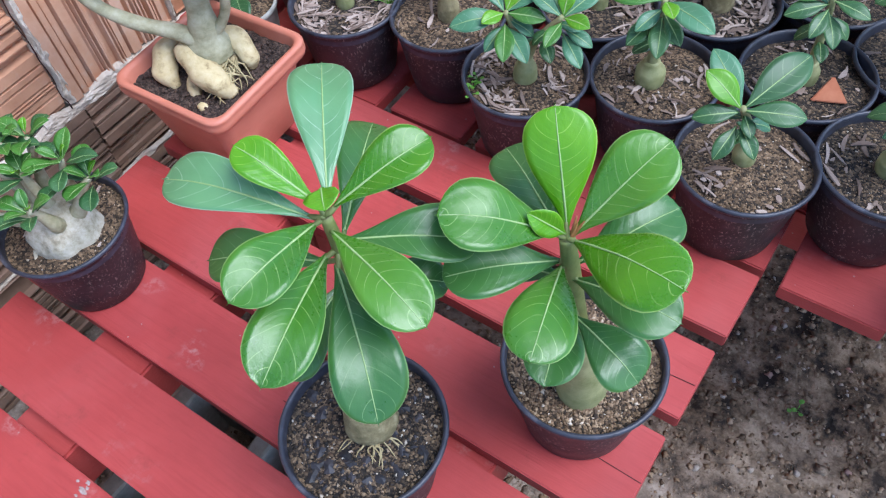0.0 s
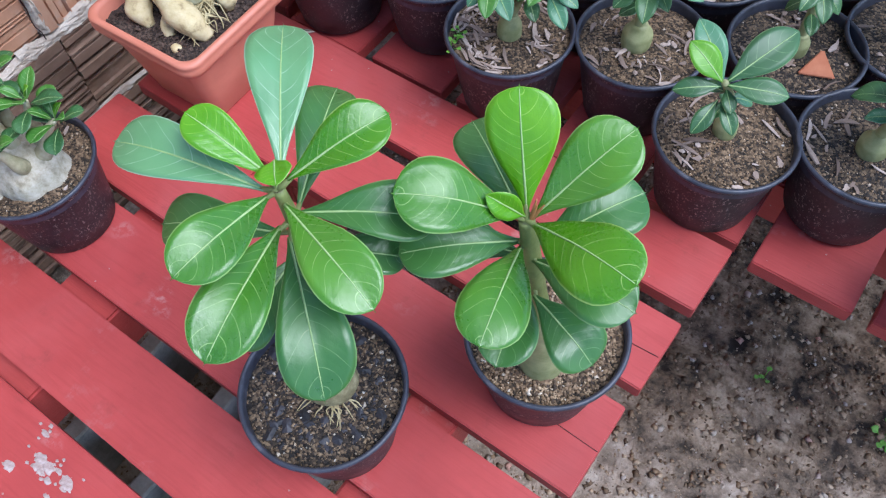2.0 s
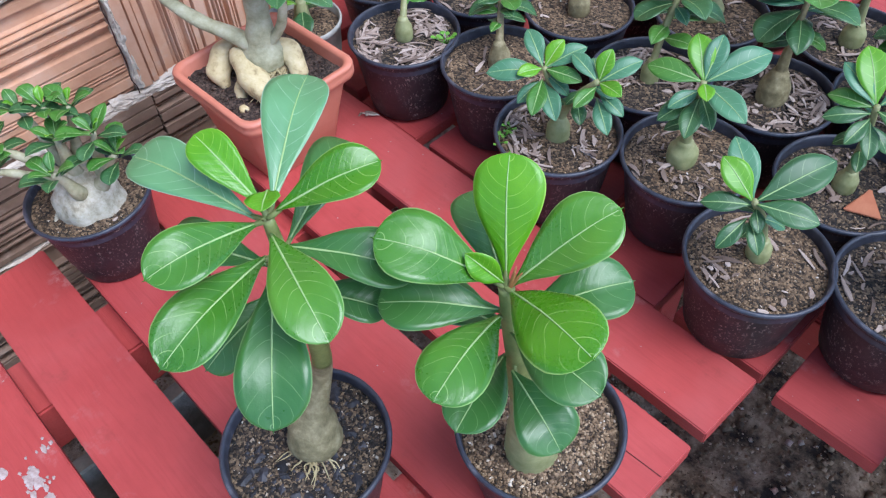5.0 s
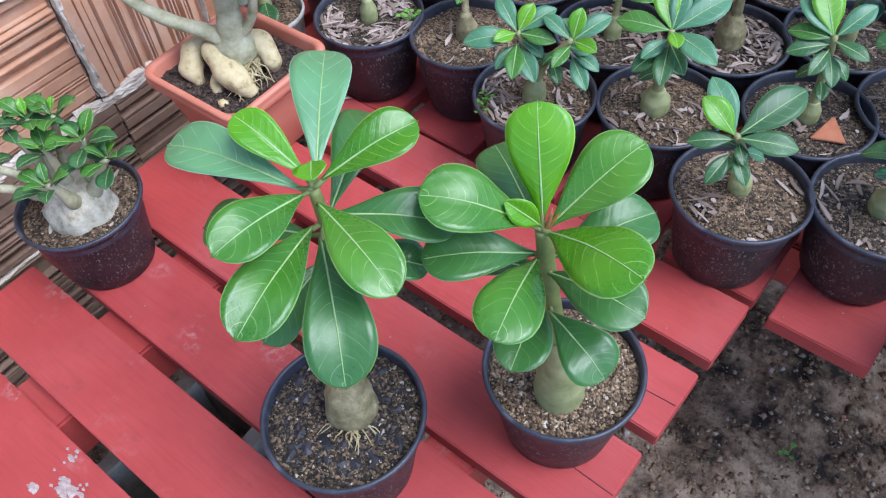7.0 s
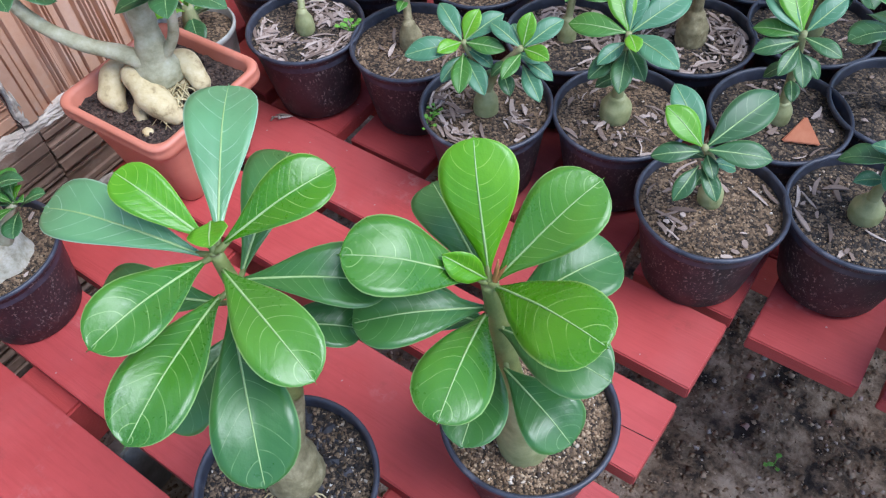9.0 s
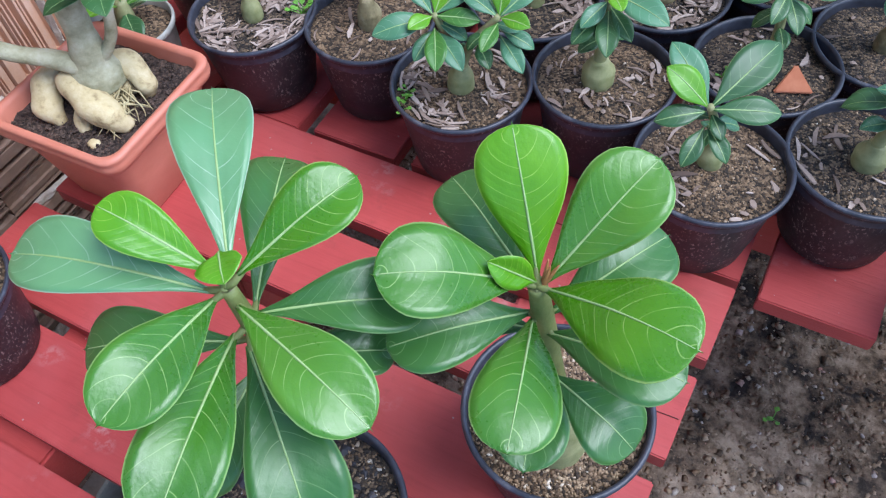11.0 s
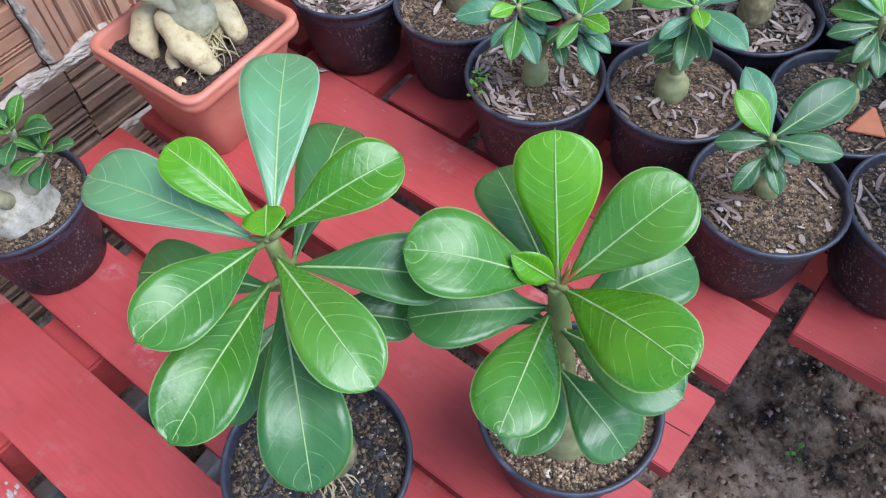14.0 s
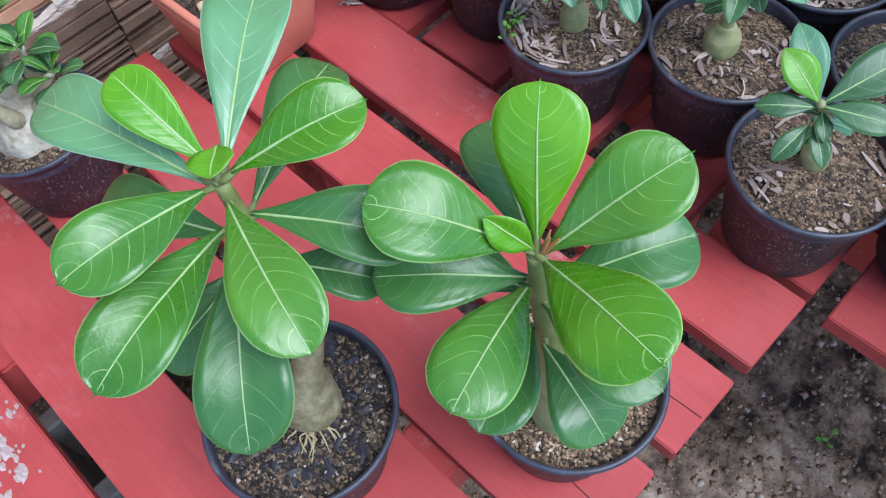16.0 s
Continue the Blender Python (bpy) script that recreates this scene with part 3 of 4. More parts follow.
def ridged_brick(width, height, along, depth=0.09, seed=0):
    """A hollow clay brick whose face (towards +x) carries ridges, along y when along is true, else along z."""
    rnd = random.Random(seed)
    span = height if along else width
    p = 0.0
    prof = [(0.0, -0.004)]
    while p < span - 0.004:
        w = rnd.choice([0.005, 0.007, 0.012, 0.019, 0.006])
        d = rnd.choice([0.0, 0.003, -0.009, 0.003, -0.005])
        q = min(span, p + w)
        prof += [(p + 0.002, d), (q - 0.002, d), (q, -0.009)]
        p = q
    prof[-1] = (span, -0.004)
    n = len(prof)
    vs, fs = [], []
    other = width if along else height
    steps = 5
    for s in range(steps + 1):
        for a, d in prof:
            b = other * s / steps
            wob = 0.0012 * noise.noise(Vector((a * 30, b * 14, seed)))
            y, z = (b, a) if along else (a, b)
            vs.append((d + wob, y, z))
    for s in range(steps):
        for i in range(n - 1):
            q = (s * n + i, s * n + i + 1, (s + 1) * n + i + 1, (s + 1) * n + i)
            fs.append(q if not along else tuple(reversed(q)))
    o = len(vs)
    for y, z in ((0, 0), (width, 0), (width, height), (0, height)):
        vs += [(-0.004, y, z), (-depth, y, z)]
    fs += [(o + 1, o + 7, o + 5, o + 3)] + [(o + 2 * i, o + 2 * i + 1, o + (2 * i + 3) % 8, o + (2 * i + 2) % 8) for i in range(4)]
    return mesh_of("brick", vs, fs, smooth=False)


WALL_X = -0.890


def brick_wall():
    vs, fs = [], []
    core = box(0.16, 5.0, 3.2, 0.004)
    w = piece("wall_west", core, MORTAR)
    w.location = (WALL_X - 0.018 - 0.08, 0.9, 2.75)
    tagged(w, "raw wall of ridged hollow clay bricks with rough mortar", "wall", "", "structure")
    rnd = random.Random(6)
    # courses: (bottom, height, joints)
    rows = [(-0.468, 0.13), (-0.328, 0.13), (-0.188, 0.138), (-0.035, 0.192), (0.172, 0.19), (0.377, 0.19)]
    for c, (z, h) in enumerate(rows):
        y = -1.25
        k = 0
        if c == 3:
            cuts = [(-1.0, -0.71, True), (-0.695, -0.395, True), (-0.38, -0.088, True), (-0.0795, 0.1175, False), (0.13, 0.32, False), (0.335, 0.62, True), (0.635, 0.93, True), (0.945, 1.24, True)]
        else:
            start = -1.0 - 0.15 * (c % 2)
            cuts = [(start + i * 0.31, start + i * 0.31 + 0.307, True) for i in range(9)]
        for a, b, along in cuts:
            me = ridged_brick(b - a, h, along, 0.09, int(c * 40 + a * 60 + 200))
            br = piece("brick", me, CLAY if c > 2 else CLAY_LOW, w)
            br.matrix_parent_inverse = Matrix.Translation(w.location).inverted()
            br.location = (WALL_X + rnd.uniform(-0.004, 0.003), a, z)
    # rough mortar in and over the joints
    for a, z, l, up, wide in ((-0.08, -0.033, 0.2, True, 0.011), (-0.4305, -0.048, 0.42, False, 0.0169), (-0.1305, -0.044, 0.16, False, 0.0228), (0.0295, -0.044, 0.4, False, 0.0153), (-1.0105, -0.046, 0.58, False, 0.0135), (-1.0105, 0.168, 2.0, False, 0.0254), (0.1215, -0.038, 0.2, True, 0.008), (-0.688, -0.048, 0.22, True, 0.008), (-0.388, -0.048, 0.22, True, 0.008), (-1.0105, -0.195, 2.0, False, 0.0068)):
        n, k = max(12, int(l / 0.006)), 9
        vs, fs = [], []
        for i in range(n + 1):
            for j in range(k + 1):
                t, s = i / n * l, (j / k - 0.5)
                p = Vector((t * 42 + a * 70, s * 3, z * 60))
                wob = wide * (1 + 0.9 * noise.noise(Vector((t * 26, a * 9, z * 33))))
                o = s * wob + 0.006 * noise.noise(p * 0.4)
                edge = (abs(s) * 2) ** 4
                out = 0.004 + 0.003 * noise.noise(p) + 0.003 * noise.noise(p * 2.7) - 0.007 * edge
                vs.append((WALL_X + out, a + o, z + t) if up else (WALL_X + out, a + t, z + o))
        for i in range(n):
            for j in range(k):
                q = (i * (k + 1) + j, i * (k + 1) + j + 1, (i + 1) * (k + 1) + j + 1, (i + 1) * (k + 1) + j)
                fs.append(q if up else tuple(reversed(q)))
        mo = piece("mortar_joint", mesh_of("mortar_joint", vs, fs, smooth=False), MORTAR, w, "crumbly squeezed-out mortar")
        mo.matrix_parent_inverse = Matrix.Translation(w.location).inverted()

    rnd = random.Random(2)
    pts = [Vector((WALL_X + 0.004, -0.088 + rnd.uniform(-0.002, 0.002), -0.038 + 0.2 * i / 16)) for i in range(17)]
    cr = piece("crack", mesh_of("crack", *tube(pts, [rnd.uniform(0.0005, 0.0013) for _ in pts], 6)), CRACK, w, "dark crack along the joint")
    cr.matrix_parent_inverse = Matrix.Translation(w.location).inverted()


brick_wall()

# ---- pallets used as tables ----
SLAT_T = 0.02
front = thing("pallet_table", (0, 0, 0), "low table of red-painted wooden pallet slats, worn in places", "table", "red pallets")
for i, (y0, y1) in enumerate([(0.014, 0.098), (-0.088, -0.004), (-0.208, -0.110), (-0.309, -0.223), (-0.413, -0.327), (-0.524, -0.430), (-0.634, -0.542), (-0.742, -0.652)]):
    x0, x1 = -0.690 + [0.0, 0.004, -0.004, 0.0, 0.02, 0.017, 0, 0][i], [0.004, 0.0, -0.002, -0.004, -0.002, 0.003, 0, 0.004][i]
    s = piece("slat", box(x1 - x0, y1 - y0, SLAT_T, 0.0013, i + 3, 0.0016), RED, front, "red-painted wooden slat with scuffs")
    s.location = ((x0 + x1) / 2, (y0 + y1) / 2, 0.0)
for x0, x1 in ((-0.565, -0.487), (-0.180, -0.124)):
    s = piece("crossbeam", box(x1 - x0, 0.86, 0.07, 0.003, 4, 0.001), RED, front, "red-painted crossbeam under the slats")
    s.location = ((x0 + x1) / 2, -0.32, -SLAT_T - 0.0005)
for x in (-0.526, -0.152):
    for y in (-0.66, -0.02):
        s = piece("leg", box(0.06, 0.07, 0.32, 0.003), RED, front)
        s.location = (x, y, -SLAT_T - 0.0705)

rear = thing("pallet_table", (0, 0, 0), "red-painted wooden pallet with slats set crosswise, crowded with pots", "table", "red pallets")
for k in range(-3, 8):
    x1 = 0.130 - 0.125 * k
    w = 0.105
    y0 = 0.100 if k == 0 else 0.106 + 0.005 * math.sin(k * 2.3)
    s = piece("slat", box(w, 0.8, SLAT_T, 0.0013, k + 20, 0.0016), RED, rear, "red-painted wooden slat with scuffs")
    s.location = (x1 - w / 2, y0 + 0.4, -0.004)
for y in (0.25, 0.5, 0.84):
    s = piece("crossbeam", box(1.36, 0.06, 0.07, 0.003, 7, 0.001), RED, rear)
    s.location = (-0.17, y, -0.004 - SLAT_T - 0.0005)
for x in (-0.78, -0.2, 0.42):
    for y in (0.25, 0.84):
        s = piece("leg", box(0.07, 0.055, 0.32, 0.003), RED, rear)
        s.location = (x, y, -0.004 - SLAT_T - 0.0705)


def concrete_block(place, turn, seed):
    """A hollow concrete block with two open cores."""
    bm = bmesh.new()
    parts = [((0, 0.062), (0.30, 0.026)), ((0, -0.062), (0.30, 0.026)), ((-0.137, 0), (0.026, 0.098)), ((0.137, 0), (0.026, 0.098)), ((0, 0), (0.026, 0.098))]
    for (x, y), (sx, sy) in parts:
        bmesh.ops.create_cube(bm, size=1.0, matrix=Matrix.Translation((x, y, 0.07)) @ Matrix.Diagonal((sx, sy, 0.14, 1)))
    bmesh.ops.bevel(bm, geom=bm.edges[:], offset=0.003, segments=1, affect="EDGES")
    for v in bm.verts:
        v.co += Vector((1, 1, 0.6)) * 0.003 * noise.noise(v.co * 40 + Vector((seed, 0, 0)))
    me = bpy.data.meshes.new("block")
    bm.to_mesh(me)
    bm.free()
    ob = piece("concrete_block", me, CONCRETE)
    ob.matrix_basis = pose(place[0], place[1], -0.41, 0, 0, turn)
    tagged(ob, "weathered grey concrete block lying under the slats", "block", "blocks under the table")


for i, (x, y, a) in enumerate([(-0.45, -0.30, 4), (-0.30, -0.46, 92), (-0.52, -0.49, 88), (-0.06, -0.36, 3), (-0.14, -0.52, 95)]):
    concrete_block((x, y), a, i + 1)


def cement_splash(place, rx, ry, seed, parent):
    """A thin crust of spilt cement, ragged at its edge."""
    vs, fs = [(0, 0, 0.0009)], []
    n = 18
    for ring, f in enumerate((0.45, 0.8, 1.0)):
        for k in range(n):
            a = 2 * math.pi * k / n
            q = Vector((math.cos(a), math.sin(a), 0))
            g = f * (1 + 0.55 * noise.noise(q * 1.6 + Vector((seed, 0, 0))) + 0.35 * noise.noise(q * 6 + Vector((0, seed, 0))))
            vs.append((rx * g * q.x, ry * g * q.y, (0.0009, 0.0007, 0.0)[ring] + 0.0004 * noise.noise(q * 9 * f)))
    for k in range(n):
        fs.append((0, 1 + k, 1 + (k + 1) % n))
        for r0 in (0, 1):
            k2 = (k + 1) % n
            fs.append((1 + r0 * n + k, 1 + (r0 + 1) * n + k, 1 + (r0 + 1) * n + k2, 1 + r0 * n + k2))
    ob = piece("cement_splash", mesh_of("cement_splash", vs, fs), CEMENT, parent, "grey crust of spilt cement")
    ob.location = place


for x, y, l, a in ((-0.022, -0.050, 0.04, 3), (-0.028, -0.160, 0.05, -2), (-0.30, -0.27, 0.06, 1)):
    cr = piece("crack", box(l, 0.0008, 0.0006, 0.0002, 3, 0.0012), CRACK, front, "thin dark split in the slat")
    cr.matrix_basis = pose(x, y, 0.0007, 0, 0, a)
rnd = random.Random(31)
for cx, cy, sx, sy, count in ((-0.408, -0.462, 0.030, 0.014, 30), (-0.372, -0.487, 0.020, 0.010, 14), (-0.435, -0.440, 0.012, 0.007, 6), (-0.62, -0.47, 0.02, 0.012, 5)):
    for i in range(count):
        near = rnd.random()
        x, y = cx + rnd.gauss(0, 0.55) * sx, cy + rnd.gauss(0, 0.55) * sy
        size = 0.0012 + 0.0042 * near ** 3
        if abs(y + 0.514) > 0.006 and abs(y + 0.425) > 0.006:
            cement_splash((x, y, 0.0003), size * 1.5, size, i * 3.7 + cx * 50, front)


def weed(place, count, size, seed):
    """A sprig of small round weed leaves."""
    rnd = random.Random(seed)
    ob = thing("weed", place, "tiny green weed sprouting from the soil", "weed", "weeds")
    for i in range(count):
        a, r = rnd.uniform(0, 6.28), size * rnd.uniform(0.3, 1.2)
        p = Vector((r * math.cos(a), r * math.sin(a), size * rnd.uniform(0.5, 1.1)))
        piece("stalk", mesh_of("stalk", *tube([(0, 0, -0.001), p * 0.6, p], [0.0006, 0.0005, 0.0004], 5)), WEED, ob)
        me, _ = leaf_mesh(size * rnd.uniform(0.6, 0.9), size * 0.34, shape=ELLIPTIC, nu=8, nv=4, seed=i, ripple=0.0004)
        lf = piece("leaf", me, WEED, ob)
        lf.matrix_basis = leaf_pose(p, p + Vector((math.cos(a), math.sin(a), 0.3)), (0, 0, 1))


weed((0.290, 0.207, -0.402), 14, 0.014, 1)
weed((0.303, 0.233, -0.402), 12, 0.012, 2)
weed((0.12, 0.20, -0.400), 6, 0.010, 3)
weed((-0.3441, 0.1059, 0.0945), 5, 0.006, 4)
weed((-0.3464, 0.1181, 0.0945), 5, 0.006, 5)
weed((-0.3410, 0.0939, 0.0945), 3, 0.007, 6)
weed((-0.5108, 0.1767, 0.0945), 9, 0.010, 7)
weed((-0.0786, 0.2602, 0.0945), 4, 0.006, 8)

# ---- the two large plants ----
EYE = Vector((0.03, -0.36, 0.69))


def big_plant(place, label, seed, stem, radii, stem_mat, leaves, bud, bud_r, soil, soil_label, n_char, count, big, size=1.0):
    ob, so, z_of = black_pot(place, label, seed, soil, soil_label, 0.094, count, n_char=n_char, big=big, grit_mat=GRAINS_DARK if n_char else GRAINS_TAN, small=0.0008 if n_char else 0.0011, group="large desert roses")
    o = Vector((*place, 0))
    pts, rad = spline([Vector(p) - o for p in stem], radii, 8)
    st = piece("stem", mesh_of("stem", *tube(pts, rad, 20, True, 0.08, seed)), stem_mat, ob, "swollen olive-grey caudex stem with fine bark lines")
    cut = int(len(pts) * 0.62)
    piece("shoot", mesh_of("shoot", *tube(pts[cut:], [q + 0.0003 for q in rad[cut:]], 16, True, 0.05, seed)), SHOOT, ob, "young green upper shoot")
    rnd = random.Random(seed)
    fibres = []
    for i in range(14):
        a = rnd.uniform(-2.3, -0.1)
        r0 = radii[0] * 0.9
        c = pts[0]
        p = [Vector((c.x + math.cos(a) * r0 * k + rnd.uniform(-.004, .004), c.y + math.sin(a) * r0 * k + rnd.uniform(-.002, .002), z_of(c.x + math.cos(a) * r0 * k, c.y + math.sin(a) * r0 * k) + 0.0035 - 0.001 * k)) for k in (0.85, 1.3, 1.7, 2.0 + rnd.random() * 0.7)]
        fibres.append(tube(*spline(p, [0.0011, 0.0008, 0.0006, 0.0003], 4), 6))
    if n_char:
        for f in fibres:
            piece("surface_root", mesh_of("surface_root", *f), FIBRE, st, "thin pale surface root")
    for i, (base, tip, half, mat, bend, cup, tilt) in enumerate(leaves):
        b, t = Vector(base), Vector(tip)
        mid = (b + t) / 2
        facing = (EYE - mid).normalized() * 0.75 + Vector((0, 0, 0.5)) + Vector(tilt)
        add_leaf(ob, b - o, t - o, half * 0.94, mat, facing, 0.00066, bend=bend, cup=cup, seed=seed * 50 + i, tipdrop=0.13)
        # short stalk from the stem
        near = min(pts, key=lambda q: (q - (b - o)).length)
        piece("petiole", mesh_of("petiole", *tube([near, (near + b - o) / 2 - Vector((0, 0, 0.001)), b - o + (t - b) * 0.06], [0.0024, 0.0021, 0.0013], 8)), SHOOT, ob, "short olive leaf stalk")
    return ob, o


A_STEM = [(-0.205, -0.266, 0.086), (-0.206, -0.266, 0.102), (-0.208, -0.263, 0.119), (-0.209, -0.256, 0.141), (-0.208, -0.242, 0.178), (-0.197, -0.244, 0.231), (-0.192, -0.250, 0.302), (-0.198, -0.251, 0.367)]
A_RAD = [0.0165, 0.0228, 0.0208, 0.0112, 0.0080, 0.0070, 0.0052, 0.0034]
c0 = (0.0, 0.0, 0.0)
A_LEAVES = [
    ((-0.200, -0.245, 0.371), (-0.259, -0.170, 0.394), 0.0205, LEAF_SHEEN, 0.04, 0.10, c0),
    ((-0.201, -0.250, 0.373), (-0.247, -0.256, 0.404), 0.0132, LEAF_YOUNG, 0.03, 0.16, c0),
    ((-0.194, -0.246, 0.372), (-0.164, -0.195, 0.397), 0.0165, LEAF_FRESH, 0.05, 0.14, c0),
    ((-0.203, -0.255, 0.365), (-0.291, -0.282, 0.380), 0.0185, LEAF_SHEEN, 0.05, 0.10, c0),
    ((-0.200, -0.256, 0.365), (-0.194, -0.323, 0.387), 0.0180, LEAF_MID, 0.06, 0.10, c0),
    ((-0.197, -0.259, 0.340), (-0.169, -0.342, 0.354), 0.0205, LEAF_MID, 0.06, 0.10, c0),
    ((-0.191, -0.260, 0.335), (-0.121, -0.318, 0.314), 0.0225, LEAF_DARK, 0.07, 0.08, c0),
    ((-0.193, -0.254, 0.359), (-0.115, -0.276, 0.365), 0.0190, LEAF_MID, 0.06, 0.10, c0),
    ((-0.192, -0.247, 0.343), (-0.129, -0.204, 0.339), 0.0190, LEAF_DARK, 0.05, 0.16, c0),
    ((-0.198, -0.243, 0.338), (-0.238, -0.158, 0.343), 0.0190, LEAF_DARK, 0.05, 0.10, c0),
    ((-0.200, -0.256, 0.325), (-0.273, -0.292, 0.322), 0.0185, LEAF_DARK, 0.05, 0.10, c0),
    ((-0.195, -0.257, 0.308), (-0.193, -0.321, 0.292), 0.0170, LEAF_DARK, 0.05, 0.10, c0),
    ((-0.190, -0.249, 0.303), (-0.144, -0.217, 0.298), 0.0150, LEAF_DARK, 0.05, 0.10, c0),
]
plant_a, off_a = big_plant((-0.2075, -0.2745), "tall desert rose with glossy green paddle leaves in a black pot", 3, A_STEM, A_RAD, BARK_A, A_LEAVES, None, 0, SOIL_DARK, "dark potting soil mixed with grit", 130, 2600, 0.0029)
add_leaf(plant_a, Vector((-0.204, -0.243, 0.379)) - off_a, Vector((-0.189, -0.257, 0.384)) - off_a, 0.0102, LEAF_YOUNG, (0.25, -0.35, 1.0), 0.0005, "tiny bright new leaf", bend=0.04, cup=0.12, shape=ELLIPTIC, seed=77, nu=14, nv=6)

B_STEM = [(-0.074, -0.148, 0.086), (-0.076, -0.148, 0.102), (-0.077, -0.150, 0.132), (-0.076, -0.157, 0.170), (-0.079, -0.163, 0.214), (-0.083, -0.167, 0.267), (-0.090, -0.169, 0.325)]
B_RAD = [0.021, 0.0215, 0.0190, 0.0125, 0.0082, 0.0064, 0.0048]
B_LEAVES = [
    ((-0.091, -0.168, 0.332), (-0.115, -0.144, 0.395), 0.0220, LEAF_YOUNG, 0.03, -0.07, (0.0, -0.3, 0.0)),
    ((-0.086, -0.168, 0.329), (-0.057, -0.121, 0.380), 0.0220, LEAF_MID, 0.04, 0.10, c0),
    ((-0.085, -0.171, 0.327), (-0.017, -0.191, 0.365), 0.0240, LEAF_FRESH, 0.07, -0.10, c0),
    ((-0.094, -0.172, 0.328), (-0.142, -0.216, 0.369), 0.0235, LEAF_MID, 0.05, 0.06, (0.0, 0.0, 0.3)),
    ((-0.090, -0.173, 0.299), (-0.069, -0.245, 0.325), 0.0220, LEAF_MID, 0.07, -0.08, c0),
    ((-0.094, -0.165, 0.315), (-0.157, -0.128, 0.331), 0.0190, LEAF_DARK, 0.05, 0.10, c0),
    ((-0.092, -0.169, 0.298), (-0.140, -0.224, 0.318), 0.0205, LEAF_DARK, 0.05, 0.10, c0),
    ((-0.084, -0.165, 0.296), (-0.045, -0.107, 0.316), 0.0215, LEAF_DARK, 0.05, 0.10, c0),
    ((-0.082, -0.172, 0.289), (-0.014, -0.178, 0.311), 0.0215, LEAF_DARK, 0.06, 0.08, c0),
    ((-0.077, -0.175, 0.252), (-0.022, -0.190, 0.241), 0.0215, LEAF_DARK, 0.06, 0.08, c0),
    ((-0.087, -0.171, 0.256), (-0.066, -0.234, 0.276), 0.0195, LEAF_DARK, 0.06, 0.08, c0),
    ((-0.091, -0.163, 0.271), (-0.155, -0.175, 0.259), 0.0180, LEAF_DARK, 0.05, 0.10, c0),
]
plant_b, off_b = big_plant((-0.0845, -0.1280), "bushy desert rose with rounded glossy leaves in a black pot", 8, B_STEM, B_RAD, STEM_G, B_LEAVES, None, 0, SOIL_SAND, "pale sandy potting soil", 0, 3000, 0.0030)
add_leaf(plant_b, Vector((-0.090, -0.171, 0.330)) - off_b, Vector((-0.109, -0.183, 0.351)) - off_b, 0.0082, LEAF_YOUNG, (0.35, -0.6, 0.7), 0.0006, "tiny bright new leaf", bend=0.03, cup=0.3, shape=ELLIPTIC, seed=78, nu=14, nv=6)
bud = [tube(*spline([Vector((-0.088, -0.169, 0.323)) - off_b, Vector((-0.086 + dx, -0.168 + dy, 0.334)) - off_b, Vector((-0.085 + 2 * dx, -0.167 + 2 * dy, 0.341)) - off_b], [0.0014, 0.0011, 0.0004], 4), 7) for dx, dy in ((0, 0), (0.0016, 0.001), (-0.0012, 0.0016))]
piece("shoot_tip", mesh_of("shoot_tip", *join(bud)), BUDRED, plant_b, "reddish growing tip")


# ---- seedlings in black pots ----
def rosette(ob, top, count, size, seed, spread=1.0, mats=(SMALL_MID, SMALL_DARK), young=3, half=0.29, phase=0.0, droop=1.25):
    rnd = random.Random(seed)
    t0 = Vector(top)
    for i in range(count):
        f = i / max(1, count - 1)
        a = phase + i * 2.4 + rnd.uniform(-0.25, 0.25)
        el = (0.95 - droop * f) * spread + rnd.uniform(-0.12, 0.12)
        l = size * (0.55 + 0.5 * min(1, f * 2.2)) * rnd.uniform(0.85, 1.1)
        d = Vector((math.cos(a) * math.cos(el), math.sin(a) * math.cos(el), math.sin(el)))
        base = t0 + Vector((0, 0, -0.02 * f * size / 0.05)) + Vector((d.x, d.y, 0)) * 0.003
        mat = SMALL_YOUNG if i < young else (mats[0] if i < count * 0.55 else mats[1])
        add_leaf(ob, base, base + d * l, l * half, mat, Vector((-d.x * 0.2, -d.y * 0.2, 1.0)), 0.0004, bend=0.05, cup=0.15, seed=seed * 31 + i, nu=12, nv=6, shape=ELLIPTIC if rnd.random() < 0.6 else OBOVATE, tipdrop=0.12, ripple=0.0004)


